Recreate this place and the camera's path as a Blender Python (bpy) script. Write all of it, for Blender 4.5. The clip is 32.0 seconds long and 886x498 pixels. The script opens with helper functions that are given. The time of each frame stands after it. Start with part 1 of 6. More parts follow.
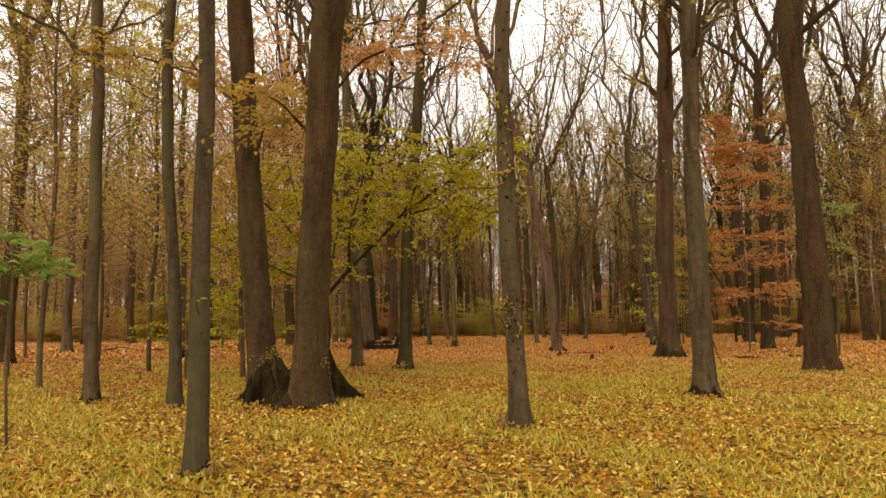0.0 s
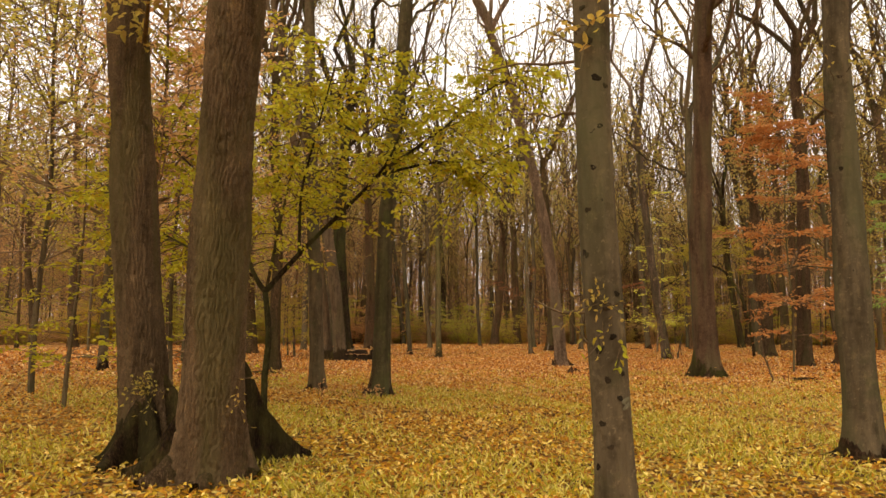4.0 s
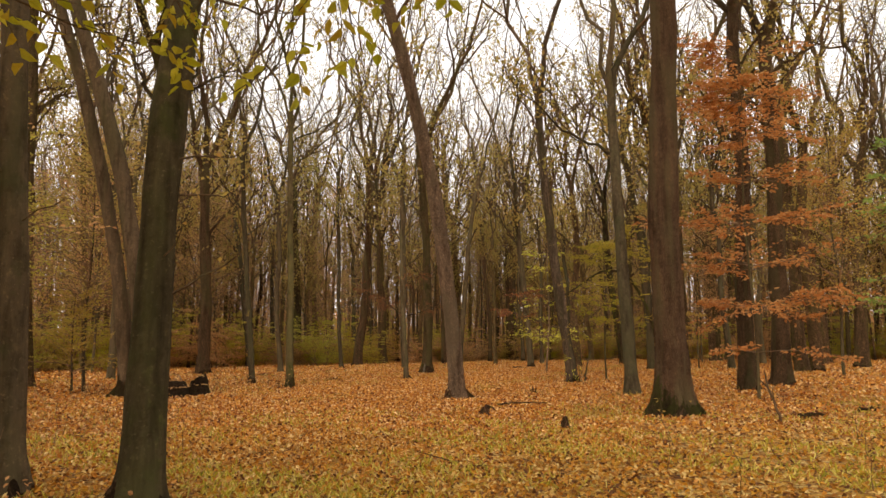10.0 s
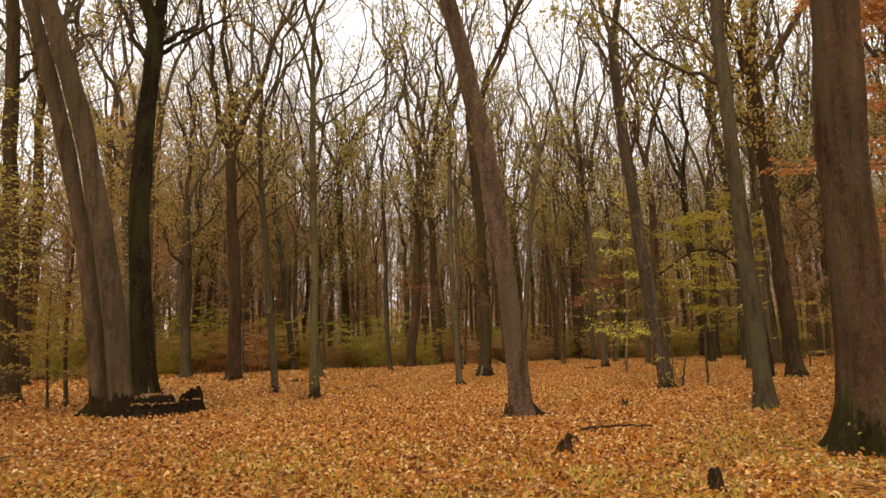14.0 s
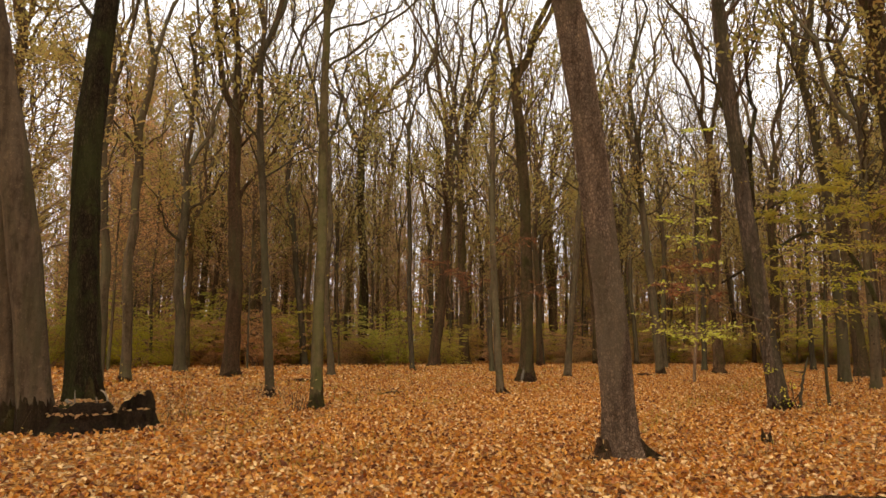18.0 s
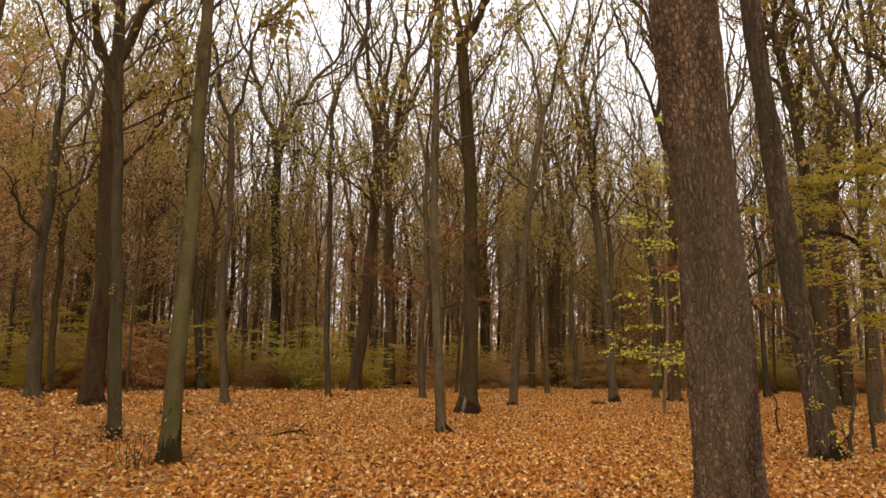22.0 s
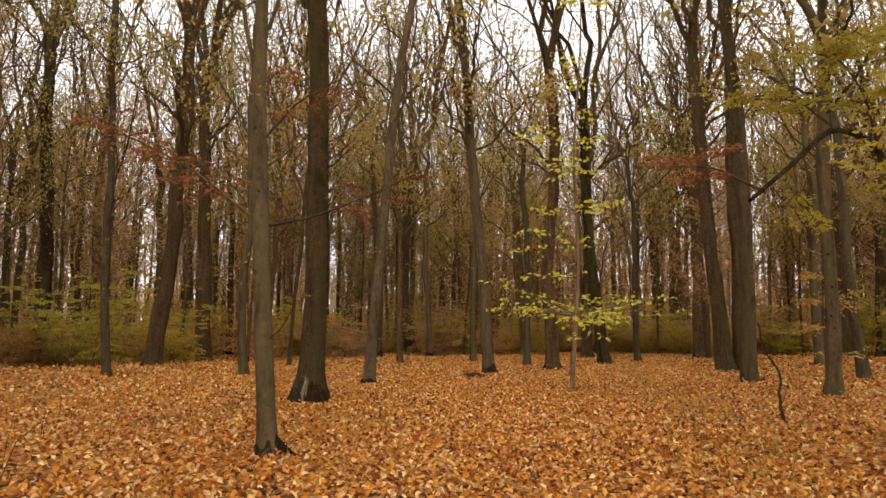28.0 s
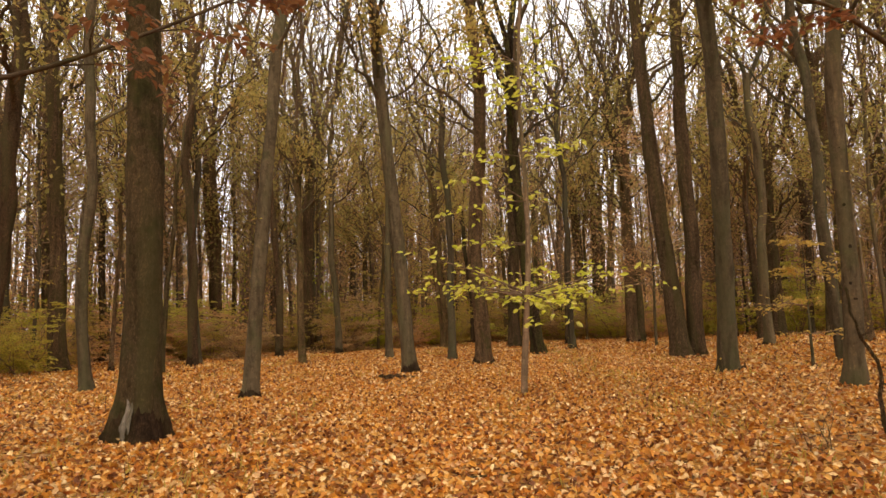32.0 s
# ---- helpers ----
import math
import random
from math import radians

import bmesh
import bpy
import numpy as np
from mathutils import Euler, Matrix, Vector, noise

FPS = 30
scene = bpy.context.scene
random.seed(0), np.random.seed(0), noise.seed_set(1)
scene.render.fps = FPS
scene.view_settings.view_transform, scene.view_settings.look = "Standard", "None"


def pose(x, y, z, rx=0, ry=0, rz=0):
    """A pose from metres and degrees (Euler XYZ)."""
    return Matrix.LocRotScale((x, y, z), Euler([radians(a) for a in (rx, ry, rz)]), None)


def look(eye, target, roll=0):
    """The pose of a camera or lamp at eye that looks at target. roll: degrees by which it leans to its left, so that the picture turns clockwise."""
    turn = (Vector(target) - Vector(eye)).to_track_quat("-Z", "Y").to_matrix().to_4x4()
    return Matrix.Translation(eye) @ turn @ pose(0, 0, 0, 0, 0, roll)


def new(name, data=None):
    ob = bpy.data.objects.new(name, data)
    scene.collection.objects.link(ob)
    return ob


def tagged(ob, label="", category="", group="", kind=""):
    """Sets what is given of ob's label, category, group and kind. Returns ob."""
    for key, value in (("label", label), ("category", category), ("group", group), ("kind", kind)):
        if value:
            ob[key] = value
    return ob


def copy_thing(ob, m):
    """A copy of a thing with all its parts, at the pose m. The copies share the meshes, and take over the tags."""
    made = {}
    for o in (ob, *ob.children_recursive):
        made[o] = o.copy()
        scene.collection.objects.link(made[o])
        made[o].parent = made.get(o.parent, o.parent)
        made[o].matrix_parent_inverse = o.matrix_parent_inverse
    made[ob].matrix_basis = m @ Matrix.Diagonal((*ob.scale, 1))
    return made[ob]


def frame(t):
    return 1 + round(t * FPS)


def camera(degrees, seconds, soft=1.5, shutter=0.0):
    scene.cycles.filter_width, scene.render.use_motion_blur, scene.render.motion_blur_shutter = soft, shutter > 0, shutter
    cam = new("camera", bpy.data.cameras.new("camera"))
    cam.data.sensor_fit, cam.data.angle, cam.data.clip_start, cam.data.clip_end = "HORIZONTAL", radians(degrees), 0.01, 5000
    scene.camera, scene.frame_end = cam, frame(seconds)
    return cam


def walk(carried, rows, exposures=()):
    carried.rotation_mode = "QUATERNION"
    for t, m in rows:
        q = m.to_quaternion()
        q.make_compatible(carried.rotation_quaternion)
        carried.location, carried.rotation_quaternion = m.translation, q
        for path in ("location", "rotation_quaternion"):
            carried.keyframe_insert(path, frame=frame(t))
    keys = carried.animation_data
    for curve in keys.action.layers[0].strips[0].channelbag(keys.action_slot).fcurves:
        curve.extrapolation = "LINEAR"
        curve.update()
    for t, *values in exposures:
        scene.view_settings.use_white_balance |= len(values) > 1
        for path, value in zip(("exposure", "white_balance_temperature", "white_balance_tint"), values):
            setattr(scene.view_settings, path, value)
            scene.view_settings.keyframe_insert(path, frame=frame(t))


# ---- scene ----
cam = camera(64.6, 32.0)
PATH = [
    (0, (0.88, 0.166, 1.323), (0.783, 2.153, 1.534), -0.4),
    (0.5, (0.836, 0.796, 1.352), (0.701, 2.776, 1.602), 0.5),
    (1, (0.738, 1.433, 1.345), (0.627, 3.415, 1.595), -0.6),
    (1.5, (0.713, 2.107, 1.333), (0.618, 4.09, 1.577), -0.6),
    (2, (0.654, 2.77, 1.319), (0.551, 4.753, 1.557), 1.0),
    (2.5, (0.626, 3.42, 1.365), (0.531, 5.406, 1.58), -0.0),
    (4.5, (0.274, 5.751, 1.41), (0.29, 7.737, 1.64), 1.0),
    (5, (0.189, 6.304, 1.465), (0.323, 8.288, 1.68), -0.1),
    (5.5, (0.207, 6.903, 1.461), (0.342, 8.887, 1.676), 0.2),
    (6, (0.146, 7.62, 1.403), (0.368, 9.589, 1.675), 1.0),
    (6.5, (0.103, 8.253, 1.377), (0.358, 10.225, 1.585), 1.1),
    (7, (-0.021, 8.942, 1.384), (0.209, 10.929, 1.422), 1.9),
    (7.5, (-0.152, 9.58, 1.421), (0.163, 11.554, 1.482), 0.0),
    (8, (-0.101, 10.211, 1.446), (0.203, 12.179, 1.634), -0.4),
    (8.5, (-0.052, 10.885, 1.435), (0.292, 12.846, 1.625), -1.1),
    (9, (0.056, 11.522, 1.434), (0.451, 13.47, 1.653), -2.3),
    (9.5, (0.207, 12.153, 1.484), (0.544, 14.113, 1.697), -0.7),
    (10, (0.361, 12.765, 1.502), (0.722, 14.713, 1.775), -0.4),
    (10.5, (0.528, 13.405, 1.477), (0.895, 15.347, 1.78), -0.2),
    (11, (0.708, 14.099, 1.46), (1.078, 16.045, 1.739), 1.1),
    (11.5, (0.892, 14.751, 1.449), (1.266, 16.699, 1.708), -1.2),
    (12, (1.033, 15.35, 1.474), (1.27, 17.319, 1.735), -0.1),
    (12.5, (1.16, 16.033, 1.479), (1.395, 18.005, 1.713), -0.2),
    (13, (1.291, 16.7, 1.48), (1.523, 18.668, 1.75), -0.9),
    (13.5, (1.415, 17.356, 1.503), (1.582, 19.326, 1.804), -0.2),
    (14, (1.441, 17.985, 1.517), (1.633, 19.957, 1.789), -1.3),
    (14.5, (1.484, 18.553, 1.561), (1.605, 20.529, 1.851), -0.3),
    (16.5, (1.527, 21.138, 1.548), (1.666, 23.113, 1.83), 0.1),
    (17, (1.479, 21.878, 1.548), (1.605, 23.86, 1.783), 1.3),
    (17.5, (1.375, 22.577, 1.544), (1.502, 24.557, 1.795), -0.5),
    (18, (1.373, 23.268, 1.538), (1.503, 25.247, 1.802), 0.5),
    (18.5, (1.363, 23.883, 1.543), (1.486, 25.858, 1.832), 1.8),
    (19, (1.37, 24.51, 1.568), (1.501, 26.486, 1.852), -0.2),
    (19.5, (1.422, 25.17, 1.548), (1.562, 27.138, 1.872), 1.2),
    (20, (1.395, 25.879, 1.506), (1.573, 27.844, 1.838), 0.3),
    (20.5, (1.412, 26.522, 1.497), (1.69, 28.477, 1.812), -1.0),
    (21, (1.578, 27.229, 1.479), (1.846, 29.189, 1.774), 0.4),
    (21.5, (1.64, 27.909, 1.484), (2.005, 29.852, 1.783), -0.6),
    (22, (1.693, 28.521, 1.524), (2.034, 30.464, 1.851), 1.0),
    (22.5, (1.709, 29.209, 1.52), (2.079, 31.151, 1.825), 1.6),
    (23, (1.804, 29.867, 1.534), (2.255, 31.794, 1.82), 0.4),
    (23.5, (1.883, 30.429, 1.558), (2.364, 32.351, 1.833), 1.9),
    (24, (1.865, 30.983, 1.521), (2.438, 32.879, 1.801), -0.2),
    (24.5, (1.973, 31.643, 1.516), (2.578, 33.531, 1.779), 1.2),
    (25, (2.081, 32.27, 1.509), (2.716, 34.149, 1.761), 1.3),
    (25.5, (2.23, 32.899, 1.51), (2.905, 34.767, 1.748), 0.5),
    (27.5, (2.83, 35.202, 1.46), (3.578, 37.04, 1.707), 1.4),
    (28, (2.99, 35.775, 1.477), (3.788, 37.594, 1.713), 0.2),
    (28.5, (3.212, 36.346, 1.482), (4.049, 38.148, 1.716), 0.4),
    (29, (3.389, 36.939, 1.462), (4.282, 38.712, 1.706), -0.8),
    (29.5, (3.692, 37.502, 1.449), (4.628, 39.252, 1.694), -1.9),
    (30, (3.987, 38.001, 1.442), (4.937, 39.743, 1.689), 0.1),
    (30.5, (4.217, 38.546, 1.462), (5.194, 40.275, 1.703), -1.3),
    (31, (4.497, 39.091, 1.462), (5.49, 40.812, 1.692), 1.0),
    (31.5, (4.754, 39.648, 1.438), (5.762, 41.361, 1.655), -0.0),
    (32, (5.072, 40.183, 1.426), (6.094, 41.889, 1.636), -2.0),
]
walk(cam, [(t, look(eye, target, roll)) for t, eye, target, roll in PATH],
     [(t, stops, kelvin, 11) for t, stops, kelvin in ((0, 0.17, 8000), (5, 0.36, 8100), (7.5, 0.30, 7900), (10, 0.18, 7600), (16.5, 0.18, 7400), (23, 0.15, 7150), (28, 0.30, 7200), (32, 0.54, 7300))])

# ---- sky and light: a high, white overcast ----
world = bpy.data.worlds.new("overcast_sky")
scene.world = world
world.use_nodes = True
wn, wl = world.node_tree.nodes, world.node_tree.links
wn.clear()
sky = wn.new("ShaderNodeTexSky")
sky.sky_type, sky.sun_disc = "NISHITA", False
sky.sun_elevation, sky.sun_rotation = radians(46), radians(205)
sky.dust_density, sky.air_density = 4.0, 1.0
clear_part = wn.new("ShaderNodeBackground")
clear_part.inputs["Strength"].default_value = 0.02
wl.new(sky.outputs["Color"], clear_part.inputs["Color"])
cloud_tex = wn.new("ShaderNodeTexNoise")
cloud_tex.inputs["Scale"].default_value = 2.2
cloud_tex.inputs["Detail"].default_value = 4.0
cloud_ramp = wn.new("ShaderNodeValToRGB")
cloud_ramp.color_ramp.elements[0].color = (0.90, 0.92, 0.99, 1)
cloud_ramp.color_ramp.elements[1].color = (0.97, 0.98, 1.04, 1)
wl.new(cloud_tex.outputs["Fac"], cloud_ramp.inputs["Fac"])
cloud_part = wn.new("ShaderNodeBackground")
cloud_part.inputs["Strength"].default_value = 1.22
wl.new(cloud_ramp.outputs["Color"], cloud_part.inputs["Color"])
both = wn.new("ShaderNodeAddShader")
wl.new(clear_part.outputs[0], both.inputs[0])
wl.new(cloud_part.outputs[0], both.inputs[1])
wout = wn.new("ShaderNodeOutputWorld")
wl.new(both.outputs[0], wout.inputs["Surface"])

sun_data = bpy.data.lights.new("sun", "SUN")
sun_data.energy, sun_data.angle, sun_data.color = 1.3, radians(40), (1.0, 0.96, 0.9)
sun = new("sun", sun_data)
sun.matrix_world = pose(0, 0, 60, 44, 0, -25)



# ---- materials ----
def nodes_of(name, rough=0.9):
    m = bpy.data.materials.new(name)
    m.use_nodes = True
    nt = m.node_tree
    b = nt.nodes["Principled BSDF"]
    b.inputs["Roughness"].default_value = rough
    b.inputs["Specular IOR Level"].default_value = 0.2
    return m, nt, b


def ramp(nt, stops, interp="LINEAR"):
    n = nt.nodes.new("ShaderNodeValToRGB")
    n.color_ramp.interpolation = interp
    e = n.color_ramp.elements
    while len(e) < len(stops):
        e.new(0.5)
    for k, (at, c) in enumerate(stops):
        e[k].position = at
        e[k].color = (*c, 1)
    return n


def noise_tex(nt, vec, scale, detail=4.0, rough=0.6):
    n = nt.nodes.new("ShaderNodeTexNoise")
    n.inputs["Scale"].default_value = scale
    n.inputs["Detail"].default_value = detail
    n.inputs["Roughness"].default_value = rough
    nt.links.new(vec, n.inputs["Vector"])
    return n


def mix_rgb(nt, fac, a, b, mode="MIX"):
    n = nt.nodes.new("ShaderNodeMix")
    n.data_type, n.blend_type = "RGBA", mode
    for socket, value in ((n.inputs[0], fac), (n.inputs[6], a), (n.inputs[7], b)):
        if isinstance(value, (int, float)):
            socket.default_value = value
        elif isinstance(value, tuple):
            socket.default_value = (*value, 1)
        else:
            nt.links.new(value, socket)
    return n.outputs[2]


def bark(name, light, dark, moss, moss_from, furrow, scale, bump, stretch=0.2, wavy=0.03, mixed=0.6, alike=False):
    """Bark in plates that run up the trunk; furrow 0 is the ribbed skin of a smooth tree."""
    m, nt, b = nodes_of(name, 0.95)
    b.inputs["Specular IOR Level"].default_value = 0.06
    tc = nt.nodes.new("ShaderNodeTexCoord")
    info = nt.nodes.new("ShaderNodeObjectInfo")
    shift = nt.nodes.new("ShaderNodeVectorMath")
    shift.operation = "MULTIPLY_ADD"
    nt.links.new(info.outputs["Random"], shift.inputs[1])
    shift.inputs[0].default_value = (7, 5, 9)
    nt.links.new(tc.outputs["Object"], shift.inputs[2])
    warp = noise_tex(nt, shift.outputs[0], 24.0, 5, 0.75)
    add = nt.nodes.new("ShaderNodeVectorMath")
    add.operation = "MULTIPLY_ADD"
    nt.links.new(warp.outputs["Color"], add.inputs[0])
    add.inputs[1].default_value = (wavy, wavy, 0.08)
    nt.links.new(shift.outputs[0], add.inputs[2])
    mp = nt.nodes.new("ShaderNodeMapping")
    mp.inputs["Scale"].default_value = (1, 1, stretch)
    nt.links.new(add.outputs[0], mp.inputs["Vector"])
    cell = nt.nodes.new("ShaderNodeTexVoronoi")
    cell.inputs["Scale"].default_value = scale
    nt.links.new(mp.outputs[0], cell.inputs["Vector"])
    hue = nt.nodes.new("ShaderNodeSeparateColor")
    nt.links.new(cell.outputs["Color"], hue.inputs[0])
    plates = ramp(nt, [(0.0, (0, 0, 0)), (0.05, (0.2, 0.2, 0.2)), (0.14, (0.7, 0.7, 0.7)), (0.32, (1, 1, 1))])
    cracks = []
    edge = nt.nodes.new("ShaderNodeTexVoronoi")
    edge.feature = "DISTANCE_TO_EDGE"
    edge.inputs["Scale"].default_value = scale
    nt.links.new(mp.outputs[0], edge.inputs["Vector"])
    cracks.append(edge)
    short = nt.nodes.new("ShaderNodeMapping")
    short.inputs["Scale"].default_value = (1, 1, stretch * 2.1)
    short.inputs["Location"].default_value = (0.37, 0.19, 0.53)
    nt.links.new(add.outputs[0], short.inputs["Vector"])
    cross = nt.nodes.new("ShaderNodeTexVoronoi")
    cross.feature = "DISTANCE_TO_EDGE"
    cross.inputs["Scale"].default_value = scale * 0.62
    nt.links.new(short.outputs[0], cross.inputs["Vector"])
    wider = nt.nodes.new("ShaderNodeMath")
    wider.operation = "MULTIPLY_ADD"
    nt.links.new(cross.outputs[0], wider.inputs[0])
    wider.inputs[1].default_value, wider.inputs[2].default_value = 1.5, 0.02
    cracks.append(wider)
    least = nt.nodes.new("ShaderNodeMath")
    least.operation = "MINIMUM"
    nt.links.new(cracks[0].outputs[0], least.inputs[0])
    nt.links.new(cracks[1].outputs[0], least.inputs[1])
    nt.links.new(least.outputs[0], plates.inputs["Fac"])
    grain = noise_tex(nt, mp.outputs[0], scale * 2.2, 8, 0.7)
    ribs = noise_tex(nt, mp.outputs[0], 11.0, 5, 0.6)
    blot = noise_tex(nt, shift.outputs[0], 2.3, 5, 0.65)
    base = mix_rgb(nt, grain.outputs["Fac"], dark, light)
    if furrow:
        base = mix_rgb(nt, mixed, base, mix_rgb(nt, hue.outputs[0], (0.55, 0.55, 0.57), (1.45, 1.42, 1.38)), "MULTIPLY")
        f = nt.nodes.new("ShaderNodeMath")
        f.operation = "MULTIPLY_ADD"
        nt.links.new(plates.outputs["Color"], f.inputs[0])
        f.inputs[1].default_value, f.inputs[2].default_value = -furrow, furrow
        base = mix_rgb(nt, f.outputs[0], base, tuple(0.4 * c for c in dark))
    else:
        rib = ramp(nt, [(0.32, (0.5, 0.48, 0.46)), (0.55, (1.05, 1.05, 1.05)), (0.75, (1.35, 1.32, 1.28))])
        nt.links.new(ribs.outputs["Fac"], rib.inputs["Fac"])
        base = mix_rgb(nt, 0.6, base, rib.outputs["Color"], "MULTIPLY")
        speck = noise_tex(nt, shift.outputs[0], 26, 3, 0.7)
        dots = ramp(nt, [(0.60, (0, 0, 0)), (0.68, (1, 1, 1))])
        nt.links.new(speck.outputs["Fac"], dots.inputs["Fac"])
        half = nt.nodes.new("ShaderNodeMath")
        half.operation = "MULTIPLY"
        nt.links.new(dots.outputs["Color"], half.inputs[0])
        half.inputs[1].default_value = 0.55
        base = mix_rgb(nt, half.outputs[0], base, tuple(1.55 * c for c in light))
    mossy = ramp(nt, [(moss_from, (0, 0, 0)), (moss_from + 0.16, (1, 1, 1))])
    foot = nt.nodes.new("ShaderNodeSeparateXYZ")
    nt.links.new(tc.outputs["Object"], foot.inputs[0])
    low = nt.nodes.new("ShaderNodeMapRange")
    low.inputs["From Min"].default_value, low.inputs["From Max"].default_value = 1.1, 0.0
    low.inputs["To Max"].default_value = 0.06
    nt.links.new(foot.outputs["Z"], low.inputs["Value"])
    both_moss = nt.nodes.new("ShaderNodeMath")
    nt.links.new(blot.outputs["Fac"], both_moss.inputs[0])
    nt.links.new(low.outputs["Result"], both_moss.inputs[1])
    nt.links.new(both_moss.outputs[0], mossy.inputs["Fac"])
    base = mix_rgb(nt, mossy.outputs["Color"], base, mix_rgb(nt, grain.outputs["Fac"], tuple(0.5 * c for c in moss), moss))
    big = noise_tex(nt, shift.outputs[0], 0.7, 3)
    base = mix_rgb(nt, 0.7, base, mix_rgb(nt, big.outputs["Fac"], (0.45, 0.43, 0.42), (1.45, 1.42, 1.38)), "MULTIPLY")
    long_map = nt.nodes.new("ShaderNodeMapping")
    long_map.inputs["Scale"].default_value = (1, 1, 0.13)
    nt.links.new(shift.outputs[0], long_map.inputs["Vector"])
    streak = noise_tex(nt, long_map.outputs[0], 6.0, 4, 0.6)
    stripes = ramp(nt, [(0.34, (0.58, 0.56, 0.52)), (0.5, (1.0, 1.0, 1.0)), (0.66, (1.28, 1.25, 1.2))])
    nt.links.new(streak.outputs["Fac"], stripes.inputs["Fac"])
    base = mix_rgb(nt, 0.85, base, stripes.outputs["Color"], "MULTIPLY")
    patch = noise_tex(nt, shift.outputs[0], 9.0, 4, 0.65)
    pale = ramp(nt, [(0.36, (0.7, 0.68, 0.64)), (0.46, (1, 1, 1)), (0.58, (1, 1, 1)), (0.68, (1.5, 1.5, 1.38))])
    nt.links.new(patch.outputs["Fac"], pale.inputs["Fac"])
    base = mix_rgb(nt, 0.8, base, pale.outputs["Color"], "MULTIPLY")
    algae = noise_tex(nt, long_map.outputs[0], 2.6, 3, 0.5)
    green = ramp(nt, [(0.47, (0, 0, 0)), (0.62, (0.55, 0.55, 0.55))])
    nt.links.new(algae.outputs["Fac"], green.inputs["Fac"])
    base = mix_rgb(nt, green.outputs["Color"], base, moss)
    tone = ramp(nt, [(0, (0.80, 0.80, 0.77)), (0.5, (1.08, 1.03, 0.96)), (1, (1.36, 1.25, 1.13))])
    if alike:
        tone.inputs["Fac"].default_value = 0.6
    else:
        nt.links.new(info.outputs["Random"], tone.inputs["Fac"])
    base = mix_rgb(nt, 1.0, base, tone.outputs["Color"], "MULTIPLY")
    nt.links.new(base, b.inputs["Base Color"])
    h = nt.nodes.new("ShaderNodeMath")
    h.operation = "MULTIPLY_ADD"
    nt.links.new((plates if furrow else ribs).outputs[0], h.inputs[0])
    h.inputs[1].default_value = 1.2
    nt.links.new(grain.outputs["Fac"], h.inputs[2])
    bp = nt.nodes.new("ShaderNodeBump")
    bp.inputs["Strength"].default_value, bp.inputs["Distance"].default_value = bump, 0.045 if furrow else 0.025
    nt.links.new(h.outputs[0], bp.inputs["Height"])
    nt.links.new(bp.outputs[0], b.inputs["Normal"])
    return m


def leafy(name, colours, through_light=0.35, rough=0.7):
    """Leaves: each one takes its own colour, and lets some light through."""
    m, nt, b = nodes_of(name, rough)
    geo = nt.nodes.new("ShaderNodeNewGeometry")
    n = len(colours)
    cr = ramp(nt, [((k + 0.5) / n, c) for k, c in enumerate(colours)])
    nt.links.new(geo.outputs["Random Per Island"], cr.inputs["Fac"])
    tc = nt.nodes.new("ShaderNodeTexCoord")
    vein = noise_tex(nt, tc.outputs["Object"], 40, 3)
    info = nt.nodes.new("ShaderNodeObjectInfo")
    tone = ramp(nt, [(0, (0.82, 0.86, 0.8)), (1, (1.12, 1.04, 1.0))])
    nt.links.new(info.outputs["Random"], tone.inputs["Fac"])
    col = mix_rgb(nt, 0.5, cr.outputs["Color"], mix_rgb(nt, vein.outputs["Fac"], (0.5, 0.45, 0.4), (1.35, 1.35, 1.3)), "MULTIPLY")
    col = mix_rgb(nt, 1.0, col, tone.outputs["Color"], "MULTIPLY")
    nt.links.new(col, b.inputs["Base Color"])
    tr = nt.nodes.new("ShaderNodeBsdfTranslucent")
    nt.links.new(col, tr.inputs["Color"])
    mx = nt.nodes.new("ShaderNodeMixShader")
    mx.inputs[0].default_value = through_light
    out = nt.nodes["Material Output"]
    nt.links.new(b.outputs[0], mx.inputs[1])
    nt.links.new(tr.outputs[0], mx.inputs[2])
    nt.links.new(mx.outputs[0], out.inputs["Surface"])
    return m


YELLOW_FLOOR = [(0.12, 0.055, 0.009), (0.48, 0.22, 0.018), (0.60, 0.35, 0.025), (0.38, 0.28, 0.022), (0.88, 0.68, 0.20), (0.42, 0.16, 0.015)]
BROWN_FLOOR = [(0.15, 0.045, 0.010), (0.48, 0.168, 0.022), (0.60, 0.240, 0.030), (0.64, 0.31, 0.055), (0.88, 0.64, 0.32), (0.40, 0.11, 0.018), (0.68, 0.36, 0.09)]


def zone_factor(nt):
    """1 in the first, yellow part of the wood, 0 in the brown part."""
    geo = nt.nodes.new("ShaderNodeNewGeometry")
    sep = nt.nodes.new("ShaderNodeSeparateXYZ")
    nt.links.new(geo.outputs["Position"], sep.inputs[0])
    patch = noise_tex(nt, geo.outputs["Position"], 0.22, 3)
    wob = nt.nodes.new("ShaderNodeMath")
    wob.operation = "MULTIPLY_ADD"
    nt.links.new(patch.outputs["Fac"], wob.inputs[0])
    wob.inputs[1].default_value = 14.0
    nt.links.new(sep.outputs["Y"], wob.inputs[2])
    mr = nt.nodes.new("ShaderNodeMapRange")
    mr.inputs["From Min"].default_value, mr.inputs["From Max"].default_value = 34.0, 20.0
    nt.links.new(wob.outputs[0], mr.inputs["Value"])
    return mr.outputs["Result"], geo


